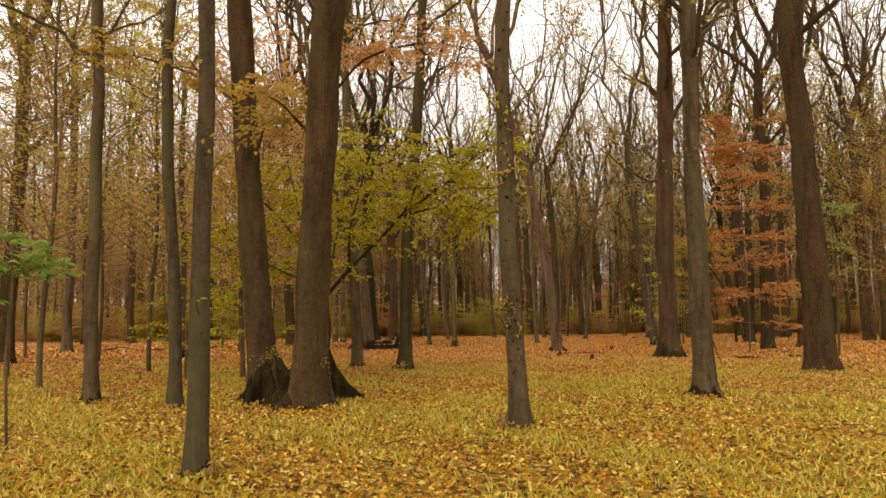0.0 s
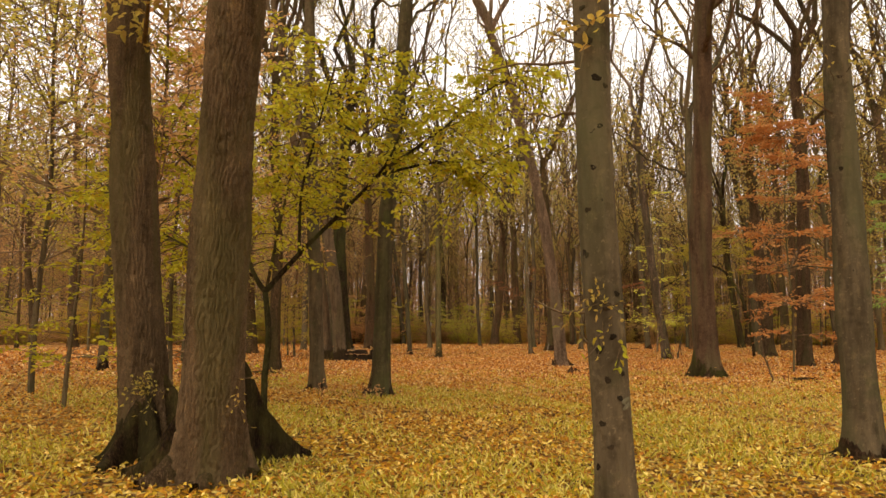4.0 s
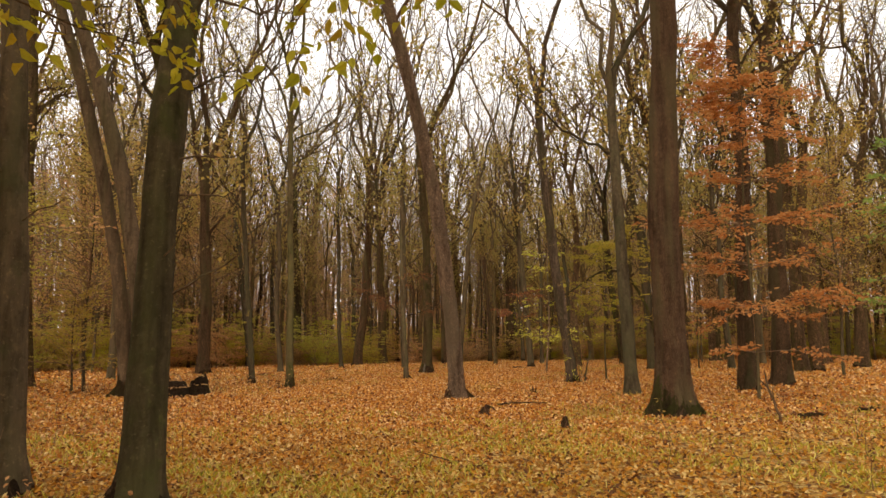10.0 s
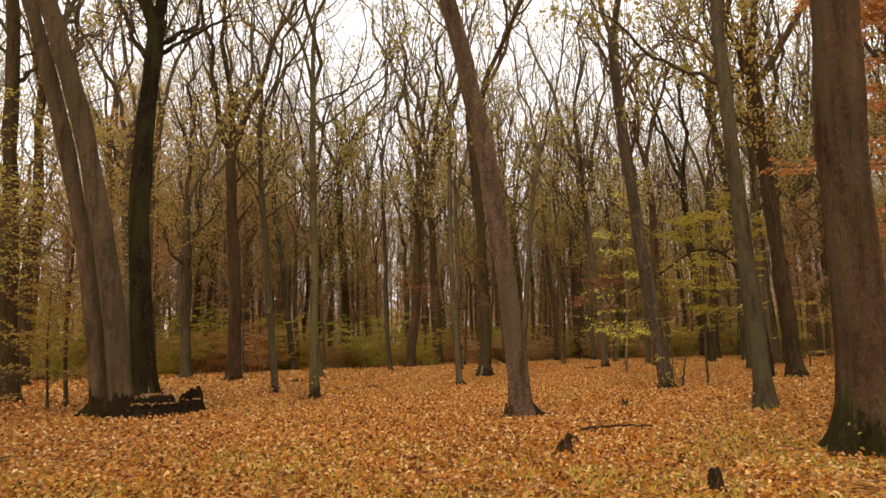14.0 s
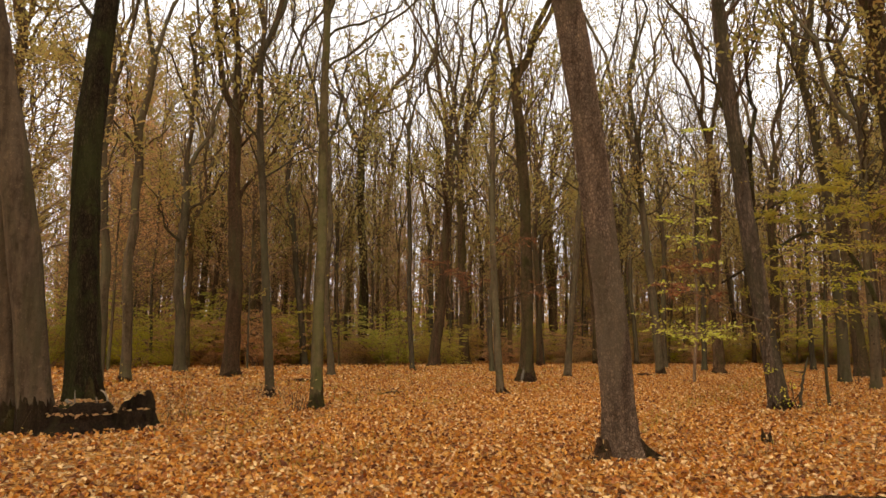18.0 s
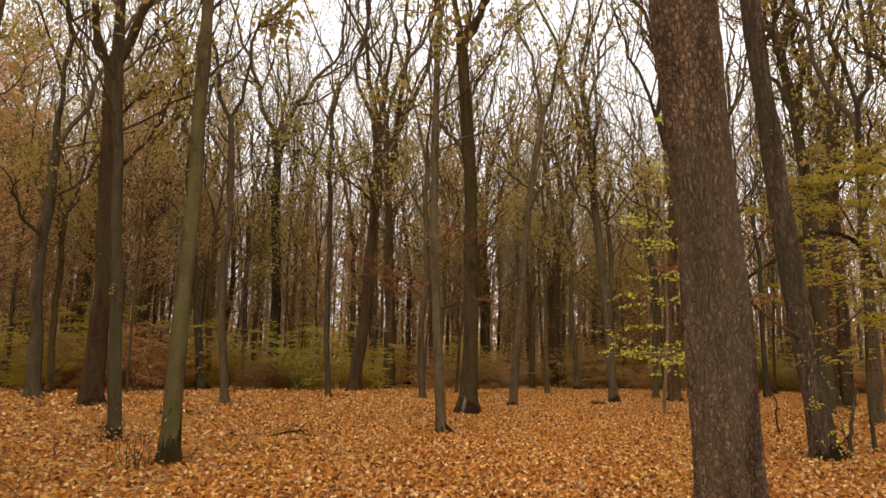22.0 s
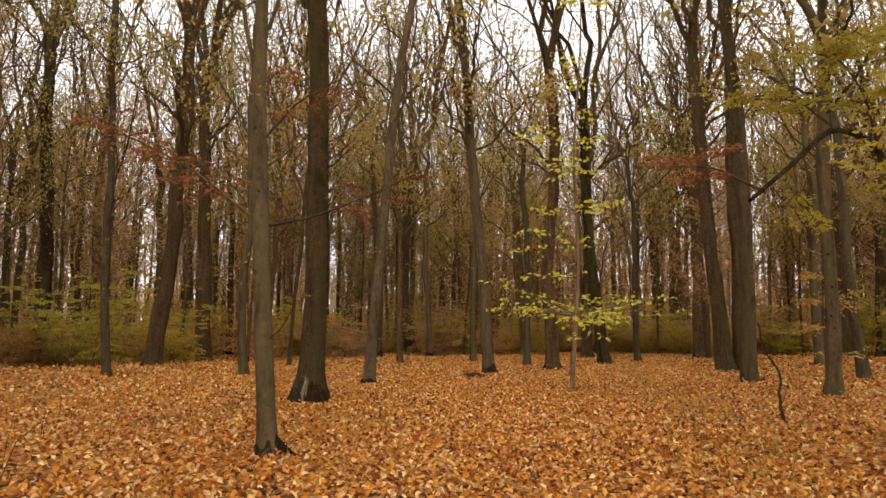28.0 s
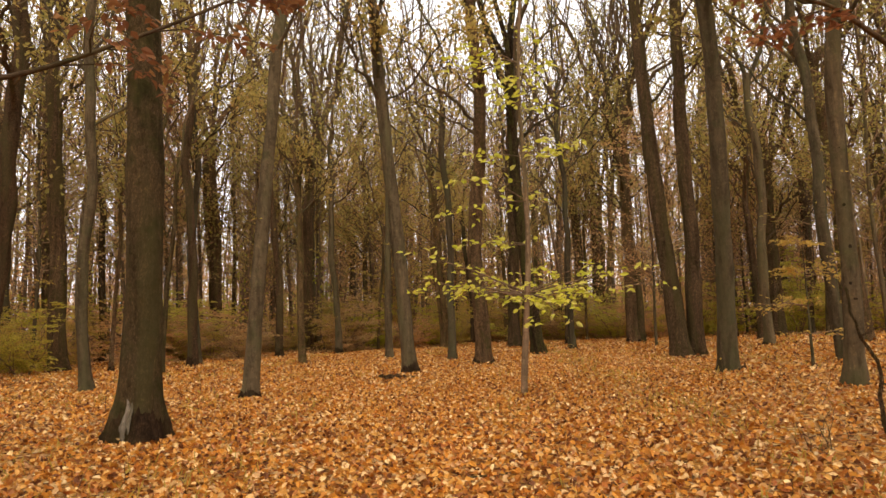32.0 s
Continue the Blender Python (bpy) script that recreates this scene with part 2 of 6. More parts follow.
def litter_leaf_material():
    m, nt, b = nodes_of("fallen_leaf", 0.62)
    zone, geo = zone_factor(nt)
    a = ramp(nt, [((k + 0.5) / 6, c) for k, c in enumerate(YELLOW_FLOOR)])
    o = ramp(nt, [((k + 0.5) / 7, c) for k, c in enumerate(BROWN_FLOOR)])
    for r in (a, o):
        nt.links.new(geo.outputs["Random Per Island"], r.inputs["Fac"])
    col = mix_rgb(nt, zone, o.outputs["Color"], a.outputs["Color"])
    mott = noise_tex(nt, geo.outputs["Position"], 45, 3)
    wide = noise_tex(nt, geo.outputs["Position"], 0.5, 3)
    col = mix_rgb(nt, 0.5, col, mix_rgb(nt, mott.outputs["Fac"], (0.45, 0.4, 0.36), (1.6, 1.6, 1.55)), "MULTIPLY")
    col = mix_rgb(nt, 0.5, col, mix_rgb(nt, wide.outputs["Fac"], (0.6, 0.56, 0.5), (1.35, 1.35, 1.35)), "MULTIPLY")
    nt.links.new(col, b.inputs["Base Color"])
    b.inputs["Specular IOR Level"].default_value = 0.35
    return m


def forest_floor_material():
    m, nt, b = nodes_of("forest_floor", 0.9)
    zone, geo = zone_factor(nt)
    warp = noise_tex(nt, geo.outputs["Position"], 9.0, 3)
    add = nt.nodes.new("ShaderNodeVectorMath")
    add.operation = "MULTIPLY_ADD"
    nt.links.new(warp.outputs["Color"], add.inputs[0])
    add.inputs[1].default_value = (0.12, 0.12, 0.05)
    nt.links.new(geo.outputs["Position"], add.inputs[2])
    vor = nt.nodes.new("ShaderNodeTexVoronoi")
    vor.inputs["Scale"].default_value = 13.0
    nt.links.new(add.outputs[0], vor.inputs["Vector"])
    sep = nt.nodes.new("ShaderNodeSeparateColor")
    nt.links.new(vor.outputs["Color"], sep.inputs[0])
    a = ramp(nt, [((k + 0.5) / 6, c) for k, c in enumerate(YELLOW_FLOOR)])
    o = ramp(nt, [((k + 0.5) / 7, c) for k, c in enumerate(BROWN_FLOOR)])
    for r in (a, o):
        nt.links.new(sep.outputs[0], r.inputs["Fac"])
    col = mix_rgb(nt, zone, o.outputs["Color"], a.outputs["Color"])
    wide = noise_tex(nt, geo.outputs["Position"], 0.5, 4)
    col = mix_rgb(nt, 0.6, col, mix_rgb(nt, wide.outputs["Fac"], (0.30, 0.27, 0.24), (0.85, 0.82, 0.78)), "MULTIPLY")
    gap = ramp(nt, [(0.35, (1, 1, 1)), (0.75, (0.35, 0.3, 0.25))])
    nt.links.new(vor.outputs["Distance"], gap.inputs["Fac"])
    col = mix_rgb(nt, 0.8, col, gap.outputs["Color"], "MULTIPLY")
    nt.links.new(col, b.inputs["Base Color"])
    bp = nt.nodes.new("ShaderNodeBump")
    bp.inputs["Strength"].default_value, bp.inputs["Distance"].default_value = 0.9, 0.04
    bp.invert = True
    nt.links.new(vor.outputs["Distance"], bp.inputs["Height"])
    nt.links.new(bp.outputs[0], b.inputs["Normal"])
    return m


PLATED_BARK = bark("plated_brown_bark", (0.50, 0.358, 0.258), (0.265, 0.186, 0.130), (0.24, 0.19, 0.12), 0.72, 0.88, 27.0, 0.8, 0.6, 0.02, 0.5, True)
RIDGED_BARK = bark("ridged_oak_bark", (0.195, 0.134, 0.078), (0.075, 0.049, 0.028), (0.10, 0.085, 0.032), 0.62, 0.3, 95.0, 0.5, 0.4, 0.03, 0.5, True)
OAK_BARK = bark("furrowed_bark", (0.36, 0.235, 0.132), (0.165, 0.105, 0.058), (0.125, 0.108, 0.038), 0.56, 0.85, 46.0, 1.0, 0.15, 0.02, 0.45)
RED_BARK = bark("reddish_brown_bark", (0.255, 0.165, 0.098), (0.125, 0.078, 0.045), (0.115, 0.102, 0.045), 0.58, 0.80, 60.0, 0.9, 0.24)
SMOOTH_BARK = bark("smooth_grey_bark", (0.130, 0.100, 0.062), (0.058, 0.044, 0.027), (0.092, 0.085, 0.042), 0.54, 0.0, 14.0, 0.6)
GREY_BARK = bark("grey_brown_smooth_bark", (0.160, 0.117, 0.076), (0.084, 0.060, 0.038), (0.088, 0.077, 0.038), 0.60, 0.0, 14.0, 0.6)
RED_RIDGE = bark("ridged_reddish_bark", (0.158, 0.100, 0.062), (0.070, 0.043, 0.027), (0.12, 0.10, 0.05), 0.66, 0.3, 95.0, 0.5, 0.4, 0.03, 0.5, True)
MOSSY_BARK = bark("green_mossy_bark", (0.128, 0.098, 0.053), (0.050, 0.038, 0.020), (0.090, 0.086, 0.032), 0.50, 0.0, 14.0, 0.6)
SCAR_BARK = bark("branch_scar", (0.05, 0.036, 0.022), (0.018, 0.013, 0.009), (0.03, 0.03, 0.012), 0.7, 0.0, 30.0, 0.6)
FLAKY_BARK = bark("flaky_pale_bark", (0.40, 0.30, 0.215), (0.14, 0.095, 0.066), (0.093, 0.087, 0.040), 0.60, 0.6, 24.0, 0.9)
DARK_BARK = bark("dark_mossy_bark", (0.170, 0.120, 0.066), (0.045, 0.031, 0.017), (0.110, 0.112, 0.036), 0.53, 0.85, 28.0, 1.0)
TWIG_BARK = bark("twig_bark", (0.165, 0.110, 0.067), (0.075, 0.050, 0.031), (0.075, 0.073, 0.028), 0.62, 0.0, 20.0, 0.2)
# Paler twig bark with distance haze put into its colour; also plain pale stems.
PALE_HAZE_TWIG = bark("dry_grey_brown_twigs", (0.34, 0.228, 0.15), (0.18, 0.12, 0.078), (0.12, 0.11, 0.05), 0.62, 0.0, 20.0, 0.2)
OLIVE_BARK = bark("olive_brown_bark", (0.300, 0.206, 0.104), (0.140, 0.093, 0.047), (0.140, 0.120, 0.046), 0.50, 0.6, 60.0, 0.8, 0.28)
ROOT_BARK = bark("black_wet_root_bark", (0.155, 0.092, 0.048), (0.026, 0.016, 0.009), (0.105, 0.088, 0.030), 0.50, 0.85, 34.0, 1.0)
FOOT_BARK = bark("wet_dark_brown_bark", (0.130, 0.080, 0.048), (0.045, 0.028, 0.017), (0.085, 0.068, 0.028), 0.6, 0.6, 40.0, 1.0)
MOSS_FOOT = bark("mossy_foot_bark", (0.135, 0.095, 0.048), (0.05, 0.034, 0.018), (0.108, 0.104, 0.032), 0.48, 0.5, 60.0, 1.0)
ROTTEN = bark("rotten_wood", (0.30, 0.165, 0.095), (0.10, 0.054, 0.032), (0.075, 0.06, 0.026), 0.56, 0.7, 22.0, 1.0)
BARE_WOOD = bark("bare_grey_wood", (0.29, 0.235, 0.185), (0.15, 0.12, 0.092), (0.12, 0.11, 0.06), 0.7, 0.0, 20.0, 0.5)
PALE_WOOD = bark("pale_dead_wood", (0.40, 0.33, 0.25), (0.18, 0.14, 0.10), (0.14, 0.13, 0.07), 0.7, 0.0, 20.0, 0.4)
YELLOW_LEAF = leafy("yellow_green_leaf", [(0.42, 0.43, 0.035), (0.55, 0.53, 0.045), (0.70, 0.66, 0.09), (0.45, 0.46, 0.05), (0.52, 0.38, 0.04)], 0.62)
HAZEL_LEAF = leafy("dull_hazel_leaf", [(0.48, 0.42, 0.06), (0.60, 0.50, 0.08), (0.42, 0.38, 0.06), (0.58, 0.42, 0.08)], 0.6)
LIME_LEAF = leafy("lime_leaf", [(0.76, 0.72, 0.08), (0.88, 0.82, 0.14), (0.64, 0.64, 0.07), (0.92, 0.84, 0.22)], 0.5)
GREEN_LEAF = leafy("green_leaf", [(0.46, 0.46, 0.07), (0.56, 0.53, 0.10), (0.64, 0.57, 0.12), (0.70, 0.56, 0.12)], 0.62)
ORANGE_LEAF = leafy("orange_beech_leaf", [(0.66, 0.27, 0.09), (0.76, 0.35, 0.12), (0.58, 0.21, 0.065), (0.80, 0.44, 0.18)], 0.45)
BROWN_LEAF = leafy("dry_brown_leaf", [(0.62, 0.36, 0.16), (0.74, 0.46, 0.21), (0.52, 0.28, 0.12), (0.74, 0.52, 0.23)], 0.6)
RUST_LEAF = leafy("withered_rust_leaf", [(0.26, 0.10, 0.045), (0.36, 0.15, 0.06), (0.20, 0.08, 0.04), (0.42, 0.20, 0.08)], 0.4)
OCHRE_LEAF = leafy("ochre_leaf", [(0.55, 0.39, 0.09), (0.66, 0.49, 0.12), (0.46, 0.38, 0.09), (0.58, 0.36, 0.10)], 0.58)
TOP_LEAF = leafy("thin_canopy_leaf", [(0.46, 0.36, 0.11), (0.58, 0.46, 0.14), (0.36, 0.33, 0.10), (0.55, 0.36, 0.12)], 0.6)
FRESH_LEAF = leafy("fresh_green_leaf", [(0.20, 0.34, 0.07), (0.28, 0.42, 0.10), (0.36, 0.46, 0.12), (0.24, 0.36, 0.09)], 0.5)
GRASS = leafy("woodland_grass", [(0.44, 0.38, 0.04), (0.62, 0.54, 0.08), (0.84, 0.74, 0.24), (0.30, 0.29, 0.04)], 0.35)


# ---- geometry helpers ----
class Geo:
    """Collects vertices and faces as arrays and turns them into one mesh."""

    def __init__(self):
        self.v, self.q, self.t, self.n = [], [], [], 0

    def add(self, verts, quads=None, tris=None):
        verts = np.asarray(verts, dtype=np.float64).reshape(-1, 3)
        if quads is not None:
            self.q.append(np.asarray(quads).reshape(-1, 4) + self.n)
        if tris is not None:
            self.t.append(np.asarray(tris).reshape(-1, 3) + self.n)
        self.v.append(verts)
        self.n += len(verts)

    def mesh(self, name, smooth=True):
        me = bpy.data.meshes.new(name)
        v = np.concatenate(self.v)
        q = np.concatenate(self.q) if self.q else np.zeros((0, 4), int)
        t = np.concatenate(self.t) if self.t else np.zeros((0, 3), int)
        me.vertices.add(len(v))
        me.vertices.foreach_set("co", v.ravel().astype(np.float32))
        loops = np.concatenate([q.ravel(), t.ravel()]).astype(np.int32)
        me.loops.add(len(loops))
        me.loops.foreach_set("vertex_index", loops)
        starts = np.concatenate([np.arange(len(q)) * 4, len(q) * 4 + np.arange(len(t)) * 3]).astype(np.int32)
        me.polygons.add(len(starts))
        me.polygons.foreach_set("loop_start", starts)
        me.polygons.foreach_set("use_smooth", np.full(len(starts), smooth))
        me.update(calc_edges=True)
        return me


def part(name, geo, material, parent, label="", smooth=True, kind=""):
    """One mesh object under a thing, built in that thing's own space."""
    me = geo if isinstance(geo, bpy.types.Mesh) else geo.mesh(name, smooth)
    if not me.materials:
        me.materials.append(material)
    ob = new(name, me)
    ob.parent = parent
    return tagged(ob, label, kind=kind)


def thing(name, x, y, z, label, category, group="", turn=0.0):
    ob = new(name)
    ob.empty_display_size = 0.3
    ob.matrix_world = pose(x, y, z, 0, 0, turn)
    return tagged(ob, label, category, group)


def unit(a):
    return a / np.maximum(np.linalg.norm(a, axis=-1, keepdims=True), 1e-9)


def tubes(geo, P, R, sides):
    """Tapered tubes along N paths of K points: P (N,K,3), R (N,K) or (N,K,sides)."""
    P = np.asarray(P, float)
    if P.ndim == 2:
        P, R = P[None], np.asarray(R)[None]
    N, K = P.shape[:2]
    T = unit(np.gradient(P, axis=1))
    way = unit(P[:, -1] - P[:, 0])
    ref = np.where(np.abs(way[:, 2:3]) < 0.75, np.array([[0, 0, 1.0]]), np.array([[0, 1.0, 0]]))
    n1 = unit(np.cross(np.broadcast_to(ref[:, None], T.shape), T))
    n2 = np.cross(T, n1)
    a = np.arange(sides) / sides * 2 * math.pi
    R = np.asarray(R, float)
    if R.ndim == 2:
        R = np.repeat(R[:, :, None], sides, 2)
    ring = np.cos(a)[None, None, :, None] * n1[:, :, None] + np.sin(a)[None, None, :, None] * n2[:, :, None]
    V = P[:, :, None] + ring * R[..., None]
    base = (np.arange(N) * K * sides)[:, None, None]
    k, s = np.meshgrid(np.arange(K - 1), np.arange(sides), indexing="ij")
    s2 = (s + 1) % sides
    q = np.stack([k * sides + s, k * sides + s2, (k + 1) * sides + s2, (k + 1) * sides + s], -1).reshape(-1, 4)
    geo.add(V, (q[None] + base).reshape(-1, 4))


def paths(rs, S, D, L, K, rise=0.25, wander=0.12):
    """N wandering branches from S along D, of length L, that bend upwards by rise."""
    N = len(S)
    s = np.linspace(0, 1, K)
    D = unit(D)
    kink = np.cumsum(rs.normal(0, wander, (N, K, 3)), axis=1) / math.sqrt(K)
    kink[:, 0] = 0
    P = S[:, None] + L[:, None, None] * (D[:, None] * s[None, :, None] + kink * s[None, :, None])
    P[:, :, 2] += (L[:, None] * rise) * s[None] ** 2
    return P


def winding(rs, S, D, L, K, rise=0.15, wave=0.07, kink=0.02):
    """N crooked limbs from S along D: slow bends, a few knees, and a slight turn upwards."""
    N = len(S)
    s = np.linspace(0, 1, K)
    off = np.zeros((N, K, 3))
    for f, w in ((0.7, 1.0), (1.5, 0.55), (2.9, 0.28)):
        ph = rs.uniform(0, 6.283, (N, 1, 3))
        a = rs.normal(0, 1, (N, 1, 3)) * w
        off += a * (np.sin(6.283 * f * s[None, :, None] + ph) - np.sin(ph))
    bump = rs.normal(0, kink, (N, K, 3))
    bump[:, 0] = 0
    P = S[:, None] + L[:, None, None] * (unit(D)[:, None] * s[None, :, None] + off * wave * s[None, :, None] ** 0.6 + bump)
    P[:, :, 2] += (L[:, None] * rise) * s[None] ** 2
    return P


def leaves(geo, rs, C, A, up, length, width, fine=False, fold=0.25):
    """One leaf at each C, pointing along A, with its face near the direction up."""
    N = len(C)
    A = unit(A)
    B = unit(np.cross(up, A))
    U = np.cross(A, B)
    length = np.broadcast_to(length, (N,))[:, None] * rs.uniform(0.7, 1.25, (N, 1))
    width = np.broadcast_to(width, (N,))[:, None] * rs.uniform(0.8, 1.2, (N, 1))
    if not fine:
        lift = U * width * fold
        V = np.stack([C, C + A * length * 0.5 + B * width * 0.5 + lift, C + A * length, C + A * length * 0.5 - B * width * 0.5 + lift], 1)
        i = (np.arange(N) * 4)[:, None]
        geo.add(V, None, np.concatenate([i + [0, 1, 2], i + [0, 2, 3]]))
        return
    curl = rs.uniform(-0.35, 0.35, (N, 1))
    lift = U * width * fold
    mid = C + A * length * 0.5 + U * length * curl * 0.3
    tip = C + A * length * 0.98 + U * length * curl
    V = np.stack([C, C + A * length * 0.32 + B * width * 0.5 + lift, C + A * length * 0.68 + B * width * 0.38 + lift + U * length * curl * 0.5, tip,
                  C + A * length * 0.68 - B * width * 0.38 + lift + U * length * curl * 0.5, C + A * length * 0.32 - B * width * 0.5 + lift, mid], 1)
    i = (np.arange(N) * 7)[:, None]
    geo.add(V, None, np.concatenate([i + f for f in ([0, 1, 6], [1, 2, 6], [2, 3, 6], [3, 4, 6], [4, 5, 6], [5, 0, 6])]))


def sprays(wood, leaf, rs, S, D, L, subs=6, per=5, size=0.07, radius=0.006, fine=True, droop=-0.12, flat=0.55):
    """Flat fans of leafy twigs, as on beech, hazel and hornbeam: N main twigs with side twigs to either hand."""
    N = len(S)
    if N == 0:
        return
    P = paths(rs, S, D, L, 5, droop, 0.10)
    tubes(wood, P, radius * np.linspace(1, 0.35, 5)[None] * (0.6 + L[:, None]), 4)
    f = np.linspace(0.25, 1.0, subs)
    at = f * 4
    k = np.minimum(at.astype(int), 3)
    w = (at - k)[None, :, None]
    base = P[:, k] * (1 - w) + P[:, k + 1] * w
    T = unit(P[:, k + 1] - P[:, k])
    side = unit(np.cross(T, np.array([0, 0, 1.0])))
    sign = np.where(np.arange(subs) % 2 == 0, 1.0, -1.0)[None, :, None]
    d = unit(T * 0.75 + side * sign * 0.8 + rs.normal(0, 0.18, T.shape))
    sl = (L[:, None] * (0.5 - 0.32 * f[None]) * rs.uniform(0.7, 1.2, (N, subs)))
    S2, D2, L2 = base.reshape(-1, 3), d.reshape(-1, 3), np.maximum(sl.reshape(-1), size)
    kq = 4 if fine else 2
    Q = paths(rs, S2, D2, L2, kq, droop, 0.08)
    tubes(wood, Q, np.full((len(S2), kq), radius * 0.45), 3)
    u = np.linspace(0.2, 1.0, per)
    at = u * (kq - 1)
    k = np.minimum(at.astype(int), kq - 2)
    w = (at - k)[None, :, None]
    C = (Q[:, k] * (1 - w) + Q[:, k + 1] * w).reshape(-1, 3)
    T2 = np.repeat(D2[:, None], per, 1).reshape(-1, 3)
    side2 = unit(np.cross(T2, np.array([0, 0, 1.0]))) * np.where(np.arange(len(C)) % 2 == 0, 1.0, -1.0)[:, None]
    A = unit(T2 * 0.6 + side2 * 0.8 + rs.normal(0, 0.25, C.shape) + np.array([0, 0, droop * 1.5]))
    up = unit(np.array([0, 0, 1.0]) + rs.normal(0, flat, C.shape))
    leaves(leaf, rs, C + rs.normal(0, 0.012, C.shape), A, up, size, size * 0.55, fine)


# ---- trees ----
def floor_height(x, y):
    """Gentle swells of the forest floor, level near the walked line."""
    dip = -0.10 * np.clip((17 - y) / 6, 0, 1)
    return dip + 0.03 * np.sin(x / 5.3 + 1.0) * np.sin(y / 7.1) + 0.02 * np.sin(x / 1.7 + y / 2.3)


OAK, ASH = "oak", "ash"


def trunk_radius(r, h, height):
    return r * np.clip(1.03 - 0.62 * (np.maximum(h, 0) / height) ** 0.9, 0.2, 2)


def field(rs, h, a, high, around):
    """Smooth random values over a trunk: cells high metres tall, around cells to a turn."""
    rows = int((h[-1] - h[0]) / high) + 3
    grid = rs.uniform(-1, 1, (rows, around))
    z = (h - h[0]) / high
    u = a / (2 * math.pi) * around
    zi, ui = z.astype(int), u.astype(int) % around
    fz, fu = z - zi, u - u.astype(int)
    fz, fu = fz * fz * (3 - 2 * fz), fu * fu * (3 - 2 * fu)
    un = (ui + 1) % around
    low = grid[zi][:, ui] * (1 - fu) + grid[zi][:, un] * fu
    top = grid[zi + 1][:, ui] * (1 - fu) + grid[zi + 1][:, un] * fu
    return low * (1 - fz)[:, None] + top * fz[:, None]


def bark_relief(rs, h, a, ridges, depth, broken=0.07):
    """Long crooked ridges with fissures between them, broken across here and there."""
    t = ridges * a[None] / (2 * math.pi) + 1.0 * field(rs, h, a, 0.15, ridges // 2) + 0.4 * field(rs, h, a, 0.05, ridges)
    tri = 1 - np.abs(2 * (t % 1.0) - 1)
    p = np.clip(tri * 2.6, 0, 1)
    gap = np.clip(np.abs(field(rs, h, a, broken, ridges)) * 5.0, 0, 1)
    p = p * (0.35 + 0.65 * gap)
    return depth * (p * (1 + 0.35 * field(rs, h, a, 0.09, ridges)) - 0.7)


